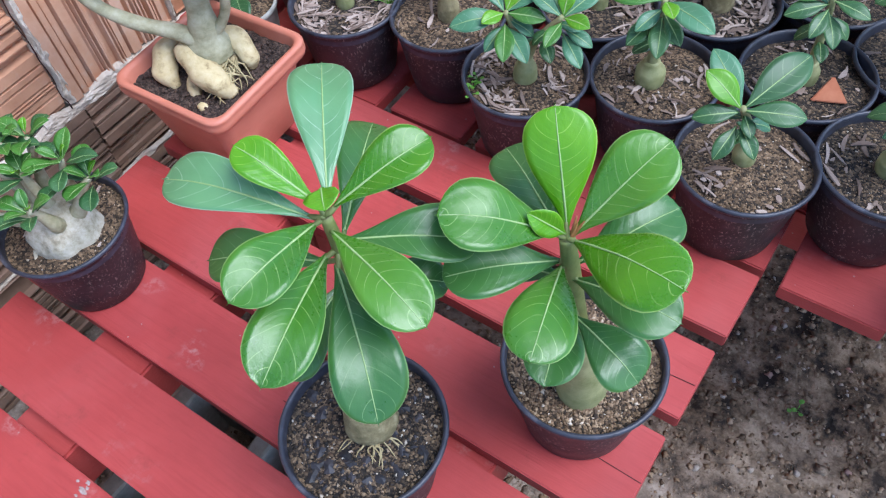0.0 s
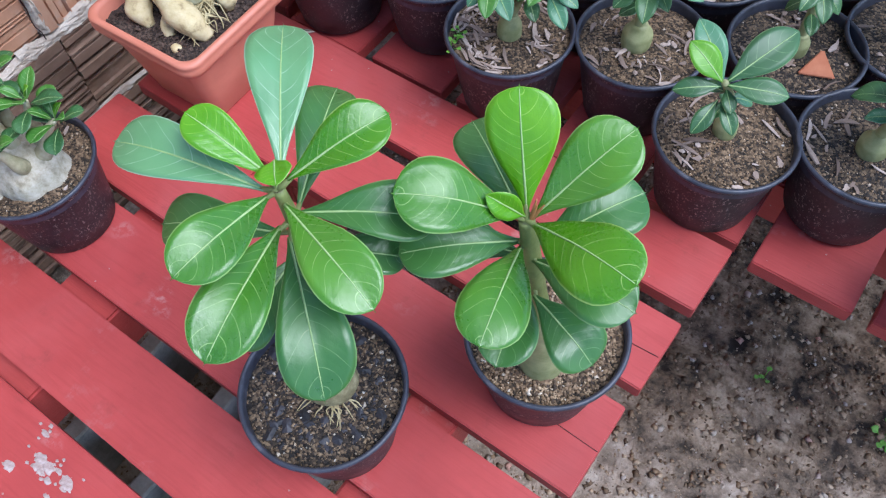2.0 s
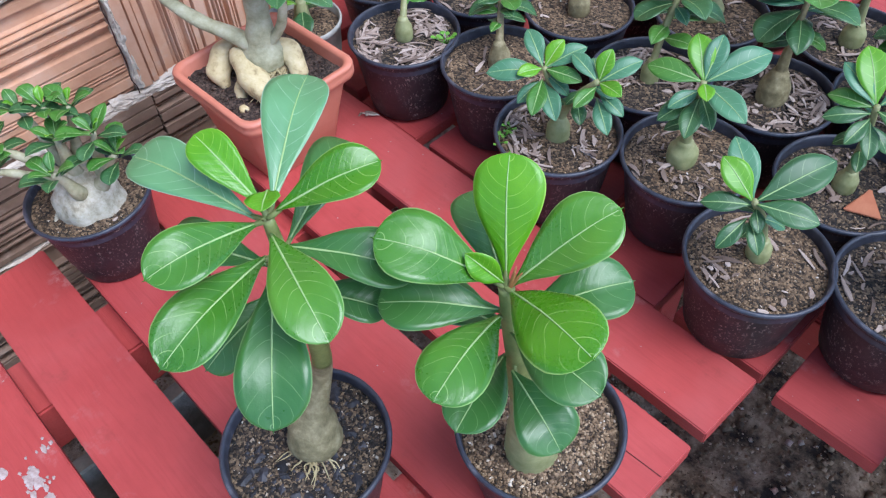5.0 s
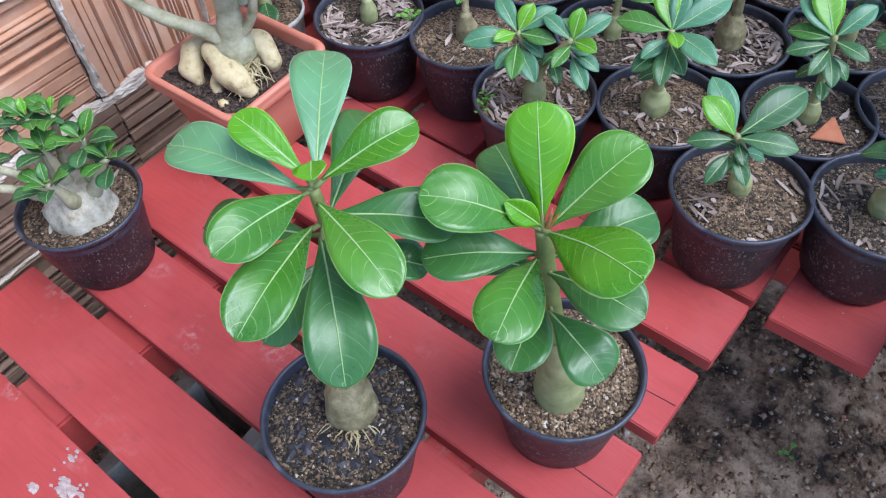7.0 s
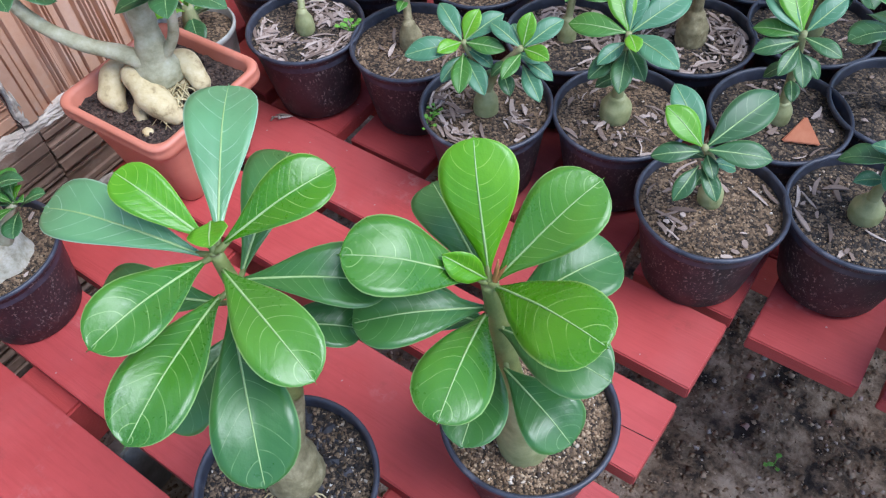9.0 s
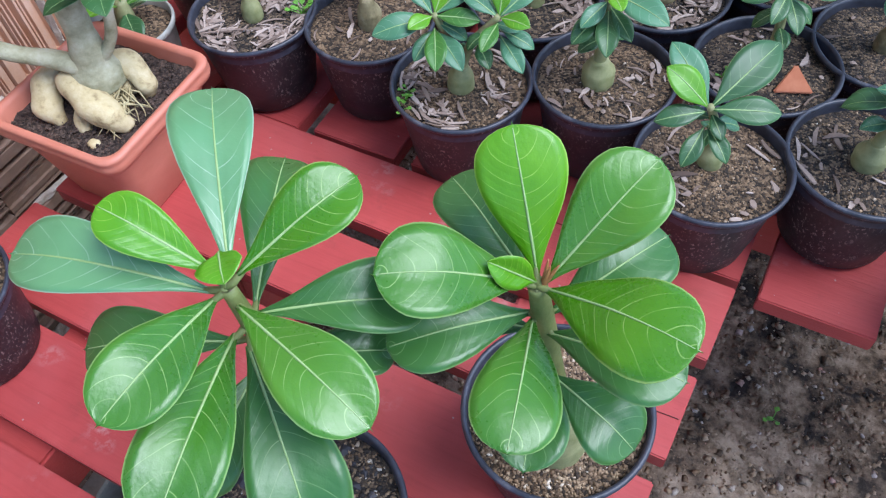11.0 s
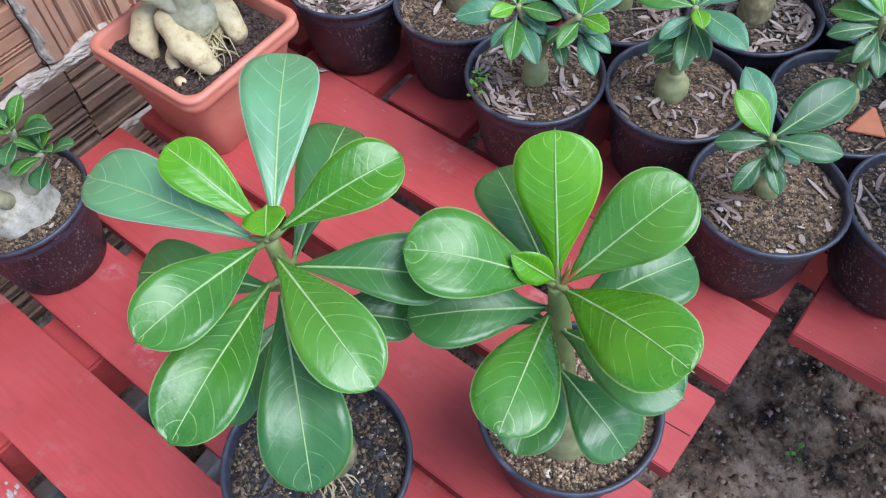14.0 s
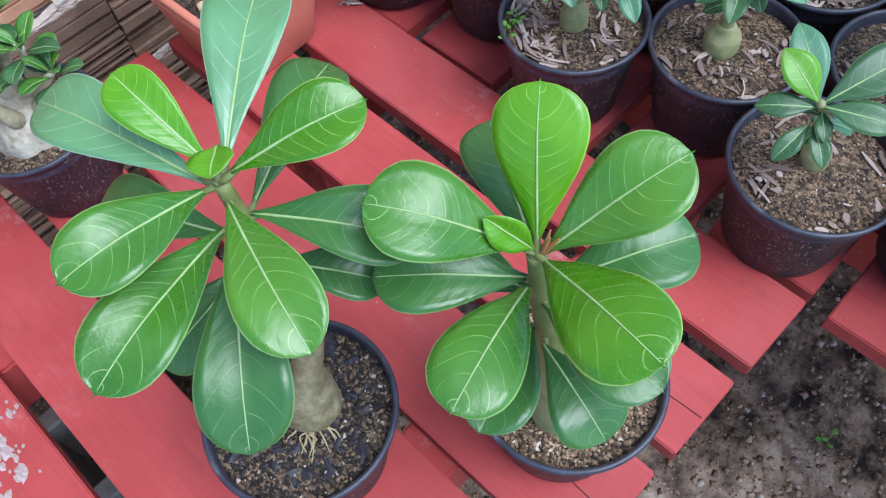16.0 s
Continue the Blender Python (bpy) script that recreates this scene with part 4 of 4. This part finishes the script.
def seedling(place, label, seed, shoots, caudex, count, size, soil, soil_label, n_chips=0, grit=320, pot_size=1.0, spread=1.0, mats=(SMALL_MID, SMALL_DARK), young=3, phase=0.0, level=0.093, lean=(0, 0)):
    ob, so, z_of = black_pot(place, label, seed, soil, soil_label, level, grit, n_chips=n_chips, size=pot_size, group="black pots with seedlings")
    r, h = caudex
    cx, cy = lean
    z0 = z_of(cx, cy)
    body = [tube(*spline([(cx, cy, z0 - 0.008), (cx, cy, z0 + 0.003), (cx, cy, z0 + h * 0.45), (cx, cy, z0 + h * 0.85), (cx, cy, z0 + h)], [r * 0.85, r, r * 0.98, r * 0.6, r * 0.33], 5), 16, True, 0.1, seed)]
    for (dx, dy, z) in shoots:
        body.append(tube(*spline([(cx, cy, z0 + h * 0.8), (cx + dx * 0.4, cy + dy * 0.4, (z0 + h + z) / 2), (cx + dx, cy + dy, z)], [r * 0.4, 0.0042, 0.003], 6), 10))
    piece("stem", mesh_of("stem", *join(body)), STEM_G if seed % 2 else BARK_A, ob, "short stem on a round green caudex")
    for i, (dx, dy, z) in enumerate(shoots):
        rosette(ob, (cx + dx, cy + dy, z), count, size, seed + i * 7, spread, mats, young, phase=phase + i)
        rnd = random.Random(seed * 5 + i)
        foot, top = Vector((cx, cy, z0 + h)), Vector((cx + dx, cy + dy, z))
        for k in range(7):
            p = foot.lerp(top, 0.30 + 0.09 * k)
            a = phase + k * 2.4
            l = size * rnd.uniform(0.6, 0.95)
            d = Vector((math.cos(a) * 0.9, math.sin(a) * 0.9, rnd.uniform(-0.35, 0.25)))
            add_leaf(ob, p, p + d * l, l * 0.25, rnd.choice([SMALL_DARK, SMALL_BLUE, SMALL_MID]), (0.1, -0.2, 1.0), 0.0005, bend=0.06, cup=0.12, seed=seed * 13 + k, nu=10, nv=4, shape=ELLIPTIC, tipdrop=0.1)
    return ob


SAND, DARKS = "sandy soil with grit", "dark soil with grit"
KIND = {"B": SMALL_BLUE, "Y": SMALL_YOUNG, "M": SMALL_MID, "D": SMALL_DARK}


def headed(place, label, seed, caudex, heads, soil, soil_label, n_chips, grit, lean=(0, 0), half=0.225, stem_mat=STEM_G):
    """A seedling whose leaves are given one by one, by their tips and colours, head by head."""
    ob, so, z_of = black_pot(place, label, seed, soil, soil_label, 0.093, grit, n_chips=n_chips, group="black pots with seedlings")
    r, h = caudex
    cx, cy = lean
    z0 = z_of(cx, cy)
    body = [tube(*spline([(cx, cy, z0 - 0.008), (cx, cy, z0 + 0.003), (cx, cy, z0 + h * 0.45), (cx, cy, z0 + h * 0.85), (cx, cy, z0 + h)], [r * 0.85, r, r * 0.98, r * 0.6, r * 0.33], 5), 18, True, 0.1, seed)]
    for c, _ in heads:
        c = Vector(c)
        body.append(tube(*spline([(cx, cy, z0 + h * 0.75), (cx + (c.x - cx) * 0.35, cy + (c.y - cy) * 0.35, (z0 + h) * 0.55 + c.z * 0.45), c], [r * 0.42, 0.0042, 0.003], 6), 10))
    piece("stem", mesh_of("stem", *join(body)), stem_mat, ob, "short stem on a round pale green caudex")
    for c, tips in heads:
        c = Vector(c)
        for i, (tip, k) in enumerate(tips):
            t = Vector(tip)
            d = t - c
            base = c + Vector((d.x, d.y, 0)).normalized() * 0.002 + Vector((0, 0, min(0, d.z * 0.55) - 0.001))
            l = (t - base).length
            add_leaf(ob, base, t, l * half * (1.25 if k == "Y" else 1.0), KIND[k], Vector((0.25, -0.45, 1.0)) - d.normalized() * 0.1, 0.0006, bend=0.05, cup=0.1, seed=seed * 31 + i, nu=16, nv=6, shape=ELLIPTIC, tipdrop=0.08, ripple=0.0003)
    rnd = random.Random(seed)
    for c, _ in heads:
        c = Vector(c)
        foot = Vector((cx, cy, z0 + h * 0.9))
        for i in range(5):
            f = 0.35 + 0.5 * i / 4
            p = foot.lerp(c, f)
            a = i * 2.4 + seed
            l = rnd.uniform(0.022, 0.034)
            d = Vector((math.cos(a) * 0.85, math.sin(a) * 0.85, rnd.uniform(-0.6, -0.05)))
            add_leaf(ob, p, p + d * l, l * 0.24, rnd.choice([SMALL_DARK, SMALL_DARK, SMALL_BLUE]), (0.1, -0.2, 1.0), 0.0005, bend=0.06, cup=0.12, seed=seed * 17 + i, nu=10, nv=4, shape=ELLIPTIC, tipdrop=0.1)
    return ob


R1 = [((-0.055, -0.005, 0.224), "B"), ((-0.050, -0.029, 0.220), "Y"), ((0.019, 0.033, 0.219), "D"), ((-0.047, -0.056, 0.188), "D"), ((0.039, -0.013, 0.192), "D"), ((-0.017, -0.067, 0.160), "D"), ((0.014, -0.052, 0.163), "D")]
headed((-0.0535, 0.1440), "small desert rose seedling in a black pot, bark on sandy soil", 21, (0.0115, 0.024), [((-0.012, -0.032, 0.195), R1)], SOIL_SAND, SAND, 14, 900, (-0.004, 0.006))
P3A = [((-0.057, 0.008, 0.203), "B"), ((-0.017, 0.017, 0.204), "Y"), ((0.003, 0.030, 0.199), "B"), ((-0.059, -0.051, 0.180), "B"), ((-0.028, -0.038, 0.187), "Y"), ((0.022, 0.002, 0.182), "M"), ((0.003, -0.050, 0.160), "M"), ((0.021, -0.034, 0.153), "B"), ((-0.024, -0.042, 0.154), "B")]
P3B = [((0.000, 0.011, 0.200), "B"), ((0.035, 0.027, 0.213), "Y"), ((0.059, 0.047, 0.202), "B"), ((0.070, 0.001, 0.191), "Y"), ((0.039, -0.030, 0.178), "M"), ((0.072, -0.015, 0.153), "B"), ((0.073, 0.007, 0.163), "B"), ((0.013, 0.030, 0.191), "B")]
headed((-0.3025, 0.1460), "twin-headed desert rose seedling in a black pot with chips", 22, (0.0135, 0.03), [((-0.019, -0.009, 0.183), P3A), ((0.038, 0.007, 0.187), P3B)], SOIL_SAND, SAND, 60, 420)
P4 = [((-0.035, 0.027, 0.225), "Y"), ((-0.015, 0.039, 0.227), "B"), ((0.027, 0.061, 0.217), "B"), ((-0.061, -0.012, 0.197), "M"), ((0.054, -0.018, 0.196), "B"), ((-0.017, -0.034, 0.181), "B"), ((0.014, -0.022, 0.200), "Y"), ((0.012, -0.043, 0.166), "D"), ((-0.022, -0.040, 0.166), "D"), ((0.026, -0.021, 0.170), "D")]
headed((-0.1790, 0.2091), "desert rose seedling with a round caudex in brown soil", 23, (0.0165, 0.028), [((-0.005, 0.002, 0.197), P4)], SOIL_SAND, SAND, 24, 520, (-0.006, -0.002))
P5 = [((-0.037, 0.015, 0.243), "Y"), ((-0.045, -0.005, 0.232), "B"), ((-0.044, -0.023, 0.207), "M"), ((-0.035, -0.041, 0.196), "D"), ((-0.005, -0.051, 0.188), "D"), ((0.018, 0.021, 0.233), "B"), ((0.036, -0.021, 0.204), "D"), ((0.018, -0.047, 0.181), "D")]
headed((-0.0439, 0.2854), "desert rose seedling in a black pot beside an orange shard", 24, (0.012, 0.026), [((-0.002, -0.015, 0.211), P5)], SOIL_DARK, DARKS, 14, 420)
seedling((0.0656, 0.2059), "black pot with a small green desert rose seedling", 25, [(0.007, 0.002, 0.181)], (0.015, 0.024), 8, 0.044, SOIL_DARK, DARKS, 8, 700, phase=1.4)
seedling((0.2279, 0.1371, -0.004), "black pot with a young desert rose near the slat end", 26, [(-0.000, -0.014, 0.193)], (0.012, 0.026), 8, 0.045, SOIL_DARK, DARKS, 4, 260)
seedling((-0.5575, 0.1500), "black pot with bark mulch and a thin seedling", 27, [(-0.047, 0.057, 0.153)], (0.011, 0.03), 10, 0.036, SOIL_DARK, DARKS, 95, 220, phase=0.8)
seedling((-0.4330, 0.1901), "black pot with gritty soil and a pale-stemmed seedling", 28, [(-0.031, 0.037, 0.165)], (0.013, 0.035), 8, 0.043, SOIL_SAND, SAND, 6, 320, phase=2.6)
seedling((-0.2882, 0.2905), "black pot full of bark chips with a seedling", 29, [(0.001, 0.031, 0.202)], (0.011, 0.03), 9, 0.05, SOIL_DARK, DARKS, 80, 160, phase=0.1)
seedling((-0.1698, 0.3559), "black pot with chips round a plump caudex", 30, [(-0.004, 0.020, 0.222)], (0.018, 0.04), 11, 0.06, SOIL_DARK, DARKS, 80, 160, phase=1.9)
seedling((-0.0632, 0.4359), "black pot with a leafy desert rose seedling", 31, [(0.006, -0.017, 0.210)], (0.012, 0.03), 10, 0.056, SOIL_DARK, DARKS, 10, 200, phase=2.9)
seedling((-0.4340, 0.3382), "black pot of sandy soil with a stubby seedling", 32, [(-0.032, 0.047, 0.170)], (0.014, 0.03), 9, 0.048, SOIL_SAND, SAND, 6, 260, phase=0.5)
seedling((-0.1564, 0.5078), "black pot with a broad-leaved seedling", 33, [(-0.012, 0.002, 0.246)], (0.014, 0.03), 10, 0.066, SOIL_DARK, DARKS, 20, 120, phase=1.2)
seedling((-0.5567, 0.2882), "black pot with a seedling at the back", 34, [(-0.053, 0.051, 0.155)], (0.012, 0.03), 8, 0.045, SOIL_DARK, DARKS, 20, 120)
seedling((-0.3046, 0.4388), "black pot with a tall leafy seedling", 35, [(-0.010, 0.024, 0.222)], (0.013, 0.03), 11, 0.062, SOIL_SAND, SAND, 8, 120, phase=0.9)
seedling((0.0520, 0.3606), "black pot with a desert rose seedling in gritty soil", 36, [(-0.022, -0.017, 0.209)], (0.012, 0.03), 9, 0.055, SOIL_DARK, DARKS, 8, 200, phase=2.2)
seedling((0.2141, 0.2933), "black pot with a seedling at the crowded edge", 37, [(-0.013, -0.026, 0.208)], (0.012, 0.03), 8, 0.048, SOIL_DARK, DARKS, 8, 120)
seedling((-0.0131, 0.6006), "black pot with a seedling in the far row", 38, [(-0.007, -0.026, 0.232)], (0.012, 0.03), 9, 0.06, SOIL_DARK, DARKS, 8, 80, phase=1.0)
seedling((0.0880, 0.5205), "black pot with a leafy seedling in the far row", 39, [(-0.010, -0.032, 0.236)], (0.012, 0.03), 9, 0.06, SOIL_DARK, DARKS, 8, 80, phase=1.8)
seedling((-0.6722, 0.2221), "dark pot with a seedling near the wall", 40, [(-0.078, 0.059, 0.132)], (0.012, 0.03), 8, 0.045, SOIL_DARK, DARKS, 8, 80)
seedling((-0.4417, 0.4932), "black pot with a seedling in the back row", 41, [(-0.033, 0.043, 0.191)], (0.012, 0.03), 9, 0.055, SOIL_DARK, DARKS, 8, 80, phase=2.4)
seedling((-0.2986, 0.5948), "black pot with a seedling far back", 42, [(-0.015, 0.017, 0.208)], (0.012, 0.03), 9, 0.06, SOIL_DARK, DARKS, 8, 80, phase=0.3)

# ---- the branching plant with a pale caudex ----
old, old_soil, old_z = black_pot((-0.6020, -0.2630), "old branching desert rose with swollen pale caudex in a black pot", 51, SOIL_SAND, "sandy soil with bark bits", 0.094, 700, size=0.95, n_chips=6, group="large desert roses")
body = [tube(*spline([(0.006, -0.002, 0.100), (0.006, -0.002, 0.108), (0.004, 0.0, 0.122), (0.0, 0.002, 0.138), (-0.002, 0.004, 0.148)], [0.036, 0.038, 0.036, 0.029, 0.015], 6), 30, True, 0.16, 3)]
heads = [((0.026, -0.012), (0.030, -0.026), 0.196), ((0.016, 0.02), (0.026, 0.030), 0.220), ((-0.016, 0.012), (-0.014, 0.028), 0.236), ((-0.02, -0.016), (-0.054, -0.054), 0.200), ((-0.026, -0.002), (-0.056, -0.010), 0.228), ((0.004, 0.0), (0.002, -0.002), 0.216), ((-0.006, -0.024), (-0.036, -0.070), 0.185), ((0.03, 0.014), (0.046, 0.036), 0.192), ((-0.01, 0.0), (-0.03, 0.008), 0.238)]
heads = [(a, b, 0.146 + (z - 0.146) * 0.80) for a, b, z in heads]
for (ax, ay), (bx, by), z in heads:
    piece("branch", mesh_of("branch", *tube(*spline([(ax * 0.6, ay * 0.6, 0.128), (ax * 1.1, ay * 1.1, 0.146), ((ax + bx) / 2, (ay + by) / 2, (0.150 + z) / 2), (bx, by, z - 0.004)], [0.011, 0.0080, 0.0050, 0.0026], 5), 12, True, 0.2, 5)), TRUNK_G, old, "stubby grey-green branch")
for i in range(4):
    a = -2.4 + i * 0.83
    body.append(tube(*spline([(0.028 * math.cos(a), 0.028 * math.sin(a), 0.116), (0.038 * math.cos(a), 0.038 * math.sin(a), 0.109), (0.046 * math.cos(a + .1), 0.046 * math.sin(a + .1), 0.104)], [0.005, 0.0034, 0.0018], 4), 8))
piece("caudex", mesh_of("caudex", *join(body)), CAUDEX_W, old, "swollen silvery-white caudex with stubby branches")
for i, (_, (bx, by), z) in enumerate(heads):
    rosette(old, (bx, by, z), 8, 0.031, 300 + i * 3, 1.0, (SMALL_MID, SMALL_DARK), 1, 0.28, i * 1.1, 0.85)

for part_of in old.children:
    if part_of.name.split(".")[0] not in ("pot", "soil"):
        part_of.location.z -= 0.012

# ---- square terracotta planter ----
planter = thing("terracotta_planter", (-0.614, -0.0215, 0.0), "square terracotta-coloured planter holding a desert rose with exposed roots", "planter", "", 1.7)
planter.matrix_basis = planter.matrix_basis @ Matrix.Diagonal((1.045, 1.045, 0.79, 1.0))


def square_ring(half, z, r, seg=7):
    out = []
    for cx, cy, a0 in ((1, 1, 0), (-1, 1, 90), (-1, -1, 180), (1, -1, 270)):
        for k in range(seg + 1):
            a = radians(a0 + 90 * k / seg)
            out.append((cx * (half - r) + r * math.cos(a), cy * (half - r) + r * math.sin(a), z))
    return out


def square_lathe(prof):
    vs, fs = [], []
    n = 32
    for half, z, r in prof:
        vs += square_ring(half, z, r)
    for i in range(len(prof) - 1):
        for k in range(n):
            k2 = (k + 1) % n
            fs.append((i * n + k, i * n + k2, (i + 1) * n + k2, (i + 1) * n + k))
    return vs, fs, n


vs, fs, n = square_lathe([(0.040, 0.002, 0.01), (0.049, 0.0, 0.014), (0.051, 0.003, 0.014), (0.060, 0.07, 0.015), (0.0685, 0.124, 0.016), (0.069, 0.128, 0.016)])
fs.append(tuple(range(n)))
bodyp = piece("body", mesh_of("body", vs, fs), TERRA, planter, "terracotta-coloured plastic, slightly faded")
vs, fs, n = square_lathe([(0.0685, 0.1275, 0.016), (0.0735, 0.128, 0.017), (0.0765, 0.1305, 0.018), (0.0775, 0.136, 0.018), (0.0775, 0.141, 0.018), (0.0765, 0.1455, 0.018), (0.0775, 0.148, 0.018), (0.0765, 0.152, 0.018), (0.0735, 0.1535, 0.017), (0.070, 0.152, 0.016), (0.0685, 0.147, 0.016), (0.064, 0.11, 0.015)])
piece("rim", mesh_of("rim", vs, fs), TERRA, bodyp, "thick double-lipped rim")
seg = 22
vs = [((i / seg - 0.5) * 0.134, (j / seg - 0.5) * 0.134, 0.132 + 0.004 * noise.noise(Vector((i * 0.5, j * 0.5, 2))) + 0.002 * noise.noise(Vector((i * 1.7, j * 1.7, 5)))) for j in range(seg + 1) for i in range(seg + 1)]
fs = [(j * (seg + 1) + i, j * (seg + 1) + i + 1, (j + 1) * (seg + 1) + i + 1, (j + 1) * (seg + 1) + i) for j in range(seg) for i in range(seg)]
ps = piece("soil", mesh_of("soil", vs, fs), SOIL_PEAT, planter, "dark peaty soil")
r = np.random.RandomState(8)
xx, yy = r.uniform(-0.062, 0.062, 700), r.uniform(-0.062, 0.062, 700)
tagged(piece("peat_litter", mesh_of("peat_litter", *stones(xx, yy, np.full(700, 0.1345), 0.0008 + 0.003 * r.uniform(0, 1, 700) ** 2, r), smooth=False), SOIL_PEAT, ps, "crumbs of dark peat"), kind="stuff")
tubers = [
    ([(-0.02, -0.013, 0.177), (0.007, -0.022, 0.166), (0.031, -0.026, 0.151), (0.046, -0.021, 0.132)], [0.0115, 0.016, 0.0165, 0.009]),
    ([(-0.041, -0.004, 0.175), (-0.043, -0.02, 0.165), (-0.034, -0.037, 0.147), (-0.019, -0.04, 0.129)], [0.009, 0.0128, 0.0138, 0.006]),
    ([(-0.001, 0.02, 0.175), (0.019, 0.027, 0.17), (0.033, 0.024, 0.154), (0.035, 0.021, 0.132)], [0.01, 0.013, 0.013, 0.008]),
    ([(-0.001, 0.021, 0.162), (0.015, 0.016, 0.149), (0.018, 0.017, 0.132)], [0.009, 0.0115, 0.007]),
    ([(-0.005, -0.02, 0.147), (0.001, -0.032, 0.137), (0.01, -0.04, 0.129)], [0.007, 0.0095, 0.006]),
    ([(0.025, -0.05, 0.134), (0.03, -0.051, 0.132), (0.03, -0.049, 0.127)], [0.004, 0.0065, 0.004]),
]
for i, (p, q) in enumerate(tubers):
    piece("swollen_root", mesh_of("swollen_root", *tube(*spline(p, [e * 0.93 for e in q], 6), 18, True, 0.34, i)), ROOT_Y, planter, "smooth creamy yellow tuberous root")
rnd = random.Random(12)
thin = []
for i in range(34):
    a = Vector((0.026 + rnd.uniform(-.006, .012), rnd.uniform(-.016, .01), 0.158 + rnd.uniform(-.006, .006)))
    b = Vector((0.032 + rnd.uniform(-.008, .024), -0.020 + rnd.uniform(-.024, .026), 0.136))
    w1, w2 = (Vector((rnd.uniform(-.008, .008), rnd.uniform(-.008, .008), rnd.uniform(0, 0.008))) for _ in range(2))
    thin.append(tube(*spline([a, a.lerp(b, 0.35) + w1, a.lerp(b, 0.7) + w2, b], [0.001, 0.0009, 0.0007, 0.0004], 4), 5))
for f in thin:
    piece("root_fibre", mesh_of("root_fibre", *f), FIBRE, planter, "thin yellow root")
limbs = [([(0.004, 0.003, 0.160), (0.003, 0.004, 0.178), (0.002, 0.006, 0.198), (-0.002, 0.012, 0.235), (-0.01, 0.02, 0.30), (-0.02, 0.03, 0.38)], [0.025, 0.0235, 0.0172, 0.0132, 0.012, 0.010]),
         ([(0.0, -0.002, 0.190), (-0.020, -0.014, 0.204), (-0.05, -0.03, 0.218), (-0.085, -0.045, 0.245), (-0.115, -0.055, 0.30)], [0.012, 0.0095, 0.0085, 0.0075, 0.0065]),
         ([(0.008, 0.006, 0.190), (0.020, 0.016, 0.208), (0.028, 0.024, 0.240), (0.030, 0.03, 0.30)], [0.008, 0.0060, 0.0052, 0.0046])]
piece("trunk", mesh_of("trunk", *join([tube(*spline(p, q, 7), 14, True, 0.1, 9) for p, q in limbs])), TRUNK_G, planter, "grey-green trunk with smooth branches")
rosette(planter, (-0.115, -0.055, 0.312), 9, 0.05, 401, 1.0)
rosette(planter, (0.030, 0.03, 0.302), 9, 0.05, 402, 1.0)
rosette(planter, (-0.02, 0.03, 0.382), 11, 0.055, 403, 1.0)

# ---- grey pot by the wall, loose bits ----
grey_pot = thing("grey_pot", (-0.677, 0.082, -0.0), "small dirty grey plastic pot with soil standing by the wall", "pot", "")
piece("pot", mesh_of("pot", *lathe([(0.0, 0.002), (0.036, 0.0), (0.039, 0.004), (0.045, 0.06), (0.0475, 0.092), (0.050, 0.093), (0.051, 0.098), (0.0495, 0.102), (0.0475, 0.1), (0.046, 0.085)], 40)), GREYPOT, grey_pot)
piece("soil", mesh_of("soil", *lathe([(0.0465, 0.088), (0.03, 0.089), (0.012, 0.091), (0.0, 0.0915)], 24)), SOIL_SAND, grey_pot)
piece("stem", mesh_of("stem", *tube(*spline([(0, 0, 0.08), (0, 0, 0.094), (0.002, 0, 0.112), (0.004, 0.0, 0.13)], [0.012, 0.013, 0.01, 0.006], 5), 12)), STEM_G, grey_pot)
rosette(grey_pot, (0.004, 0.0, 0.13), 7, 0.04, 410)

shard = piece("terracotta_shard", box(0.034, 0.026, 0.005, 0.0012, 3, 0.004), SHARD)
for v in shard.data.vertices:
    if v.co.y > 0:
        v.co.x *= 0.12
shard.matrix_basis = pose(-0.0153, 0.2695, 0.107, 48, 0, 20)
tagged(shard, "triangular orange terracotta shard lying on potting soil", "pottery shard")
twig_v, twig_f = chips(5, 0.010, lambda x, y: 0.002, 0.042, 4)
twig = piece("bark_sliver", mesh_of("bark_sliver", twig_v, twig_f), CHIPS)
twig.location = (-0.564, 0.080, 0.001)
tagged(twig, "grey slivers of dry bark lying on a red slat", "bark")
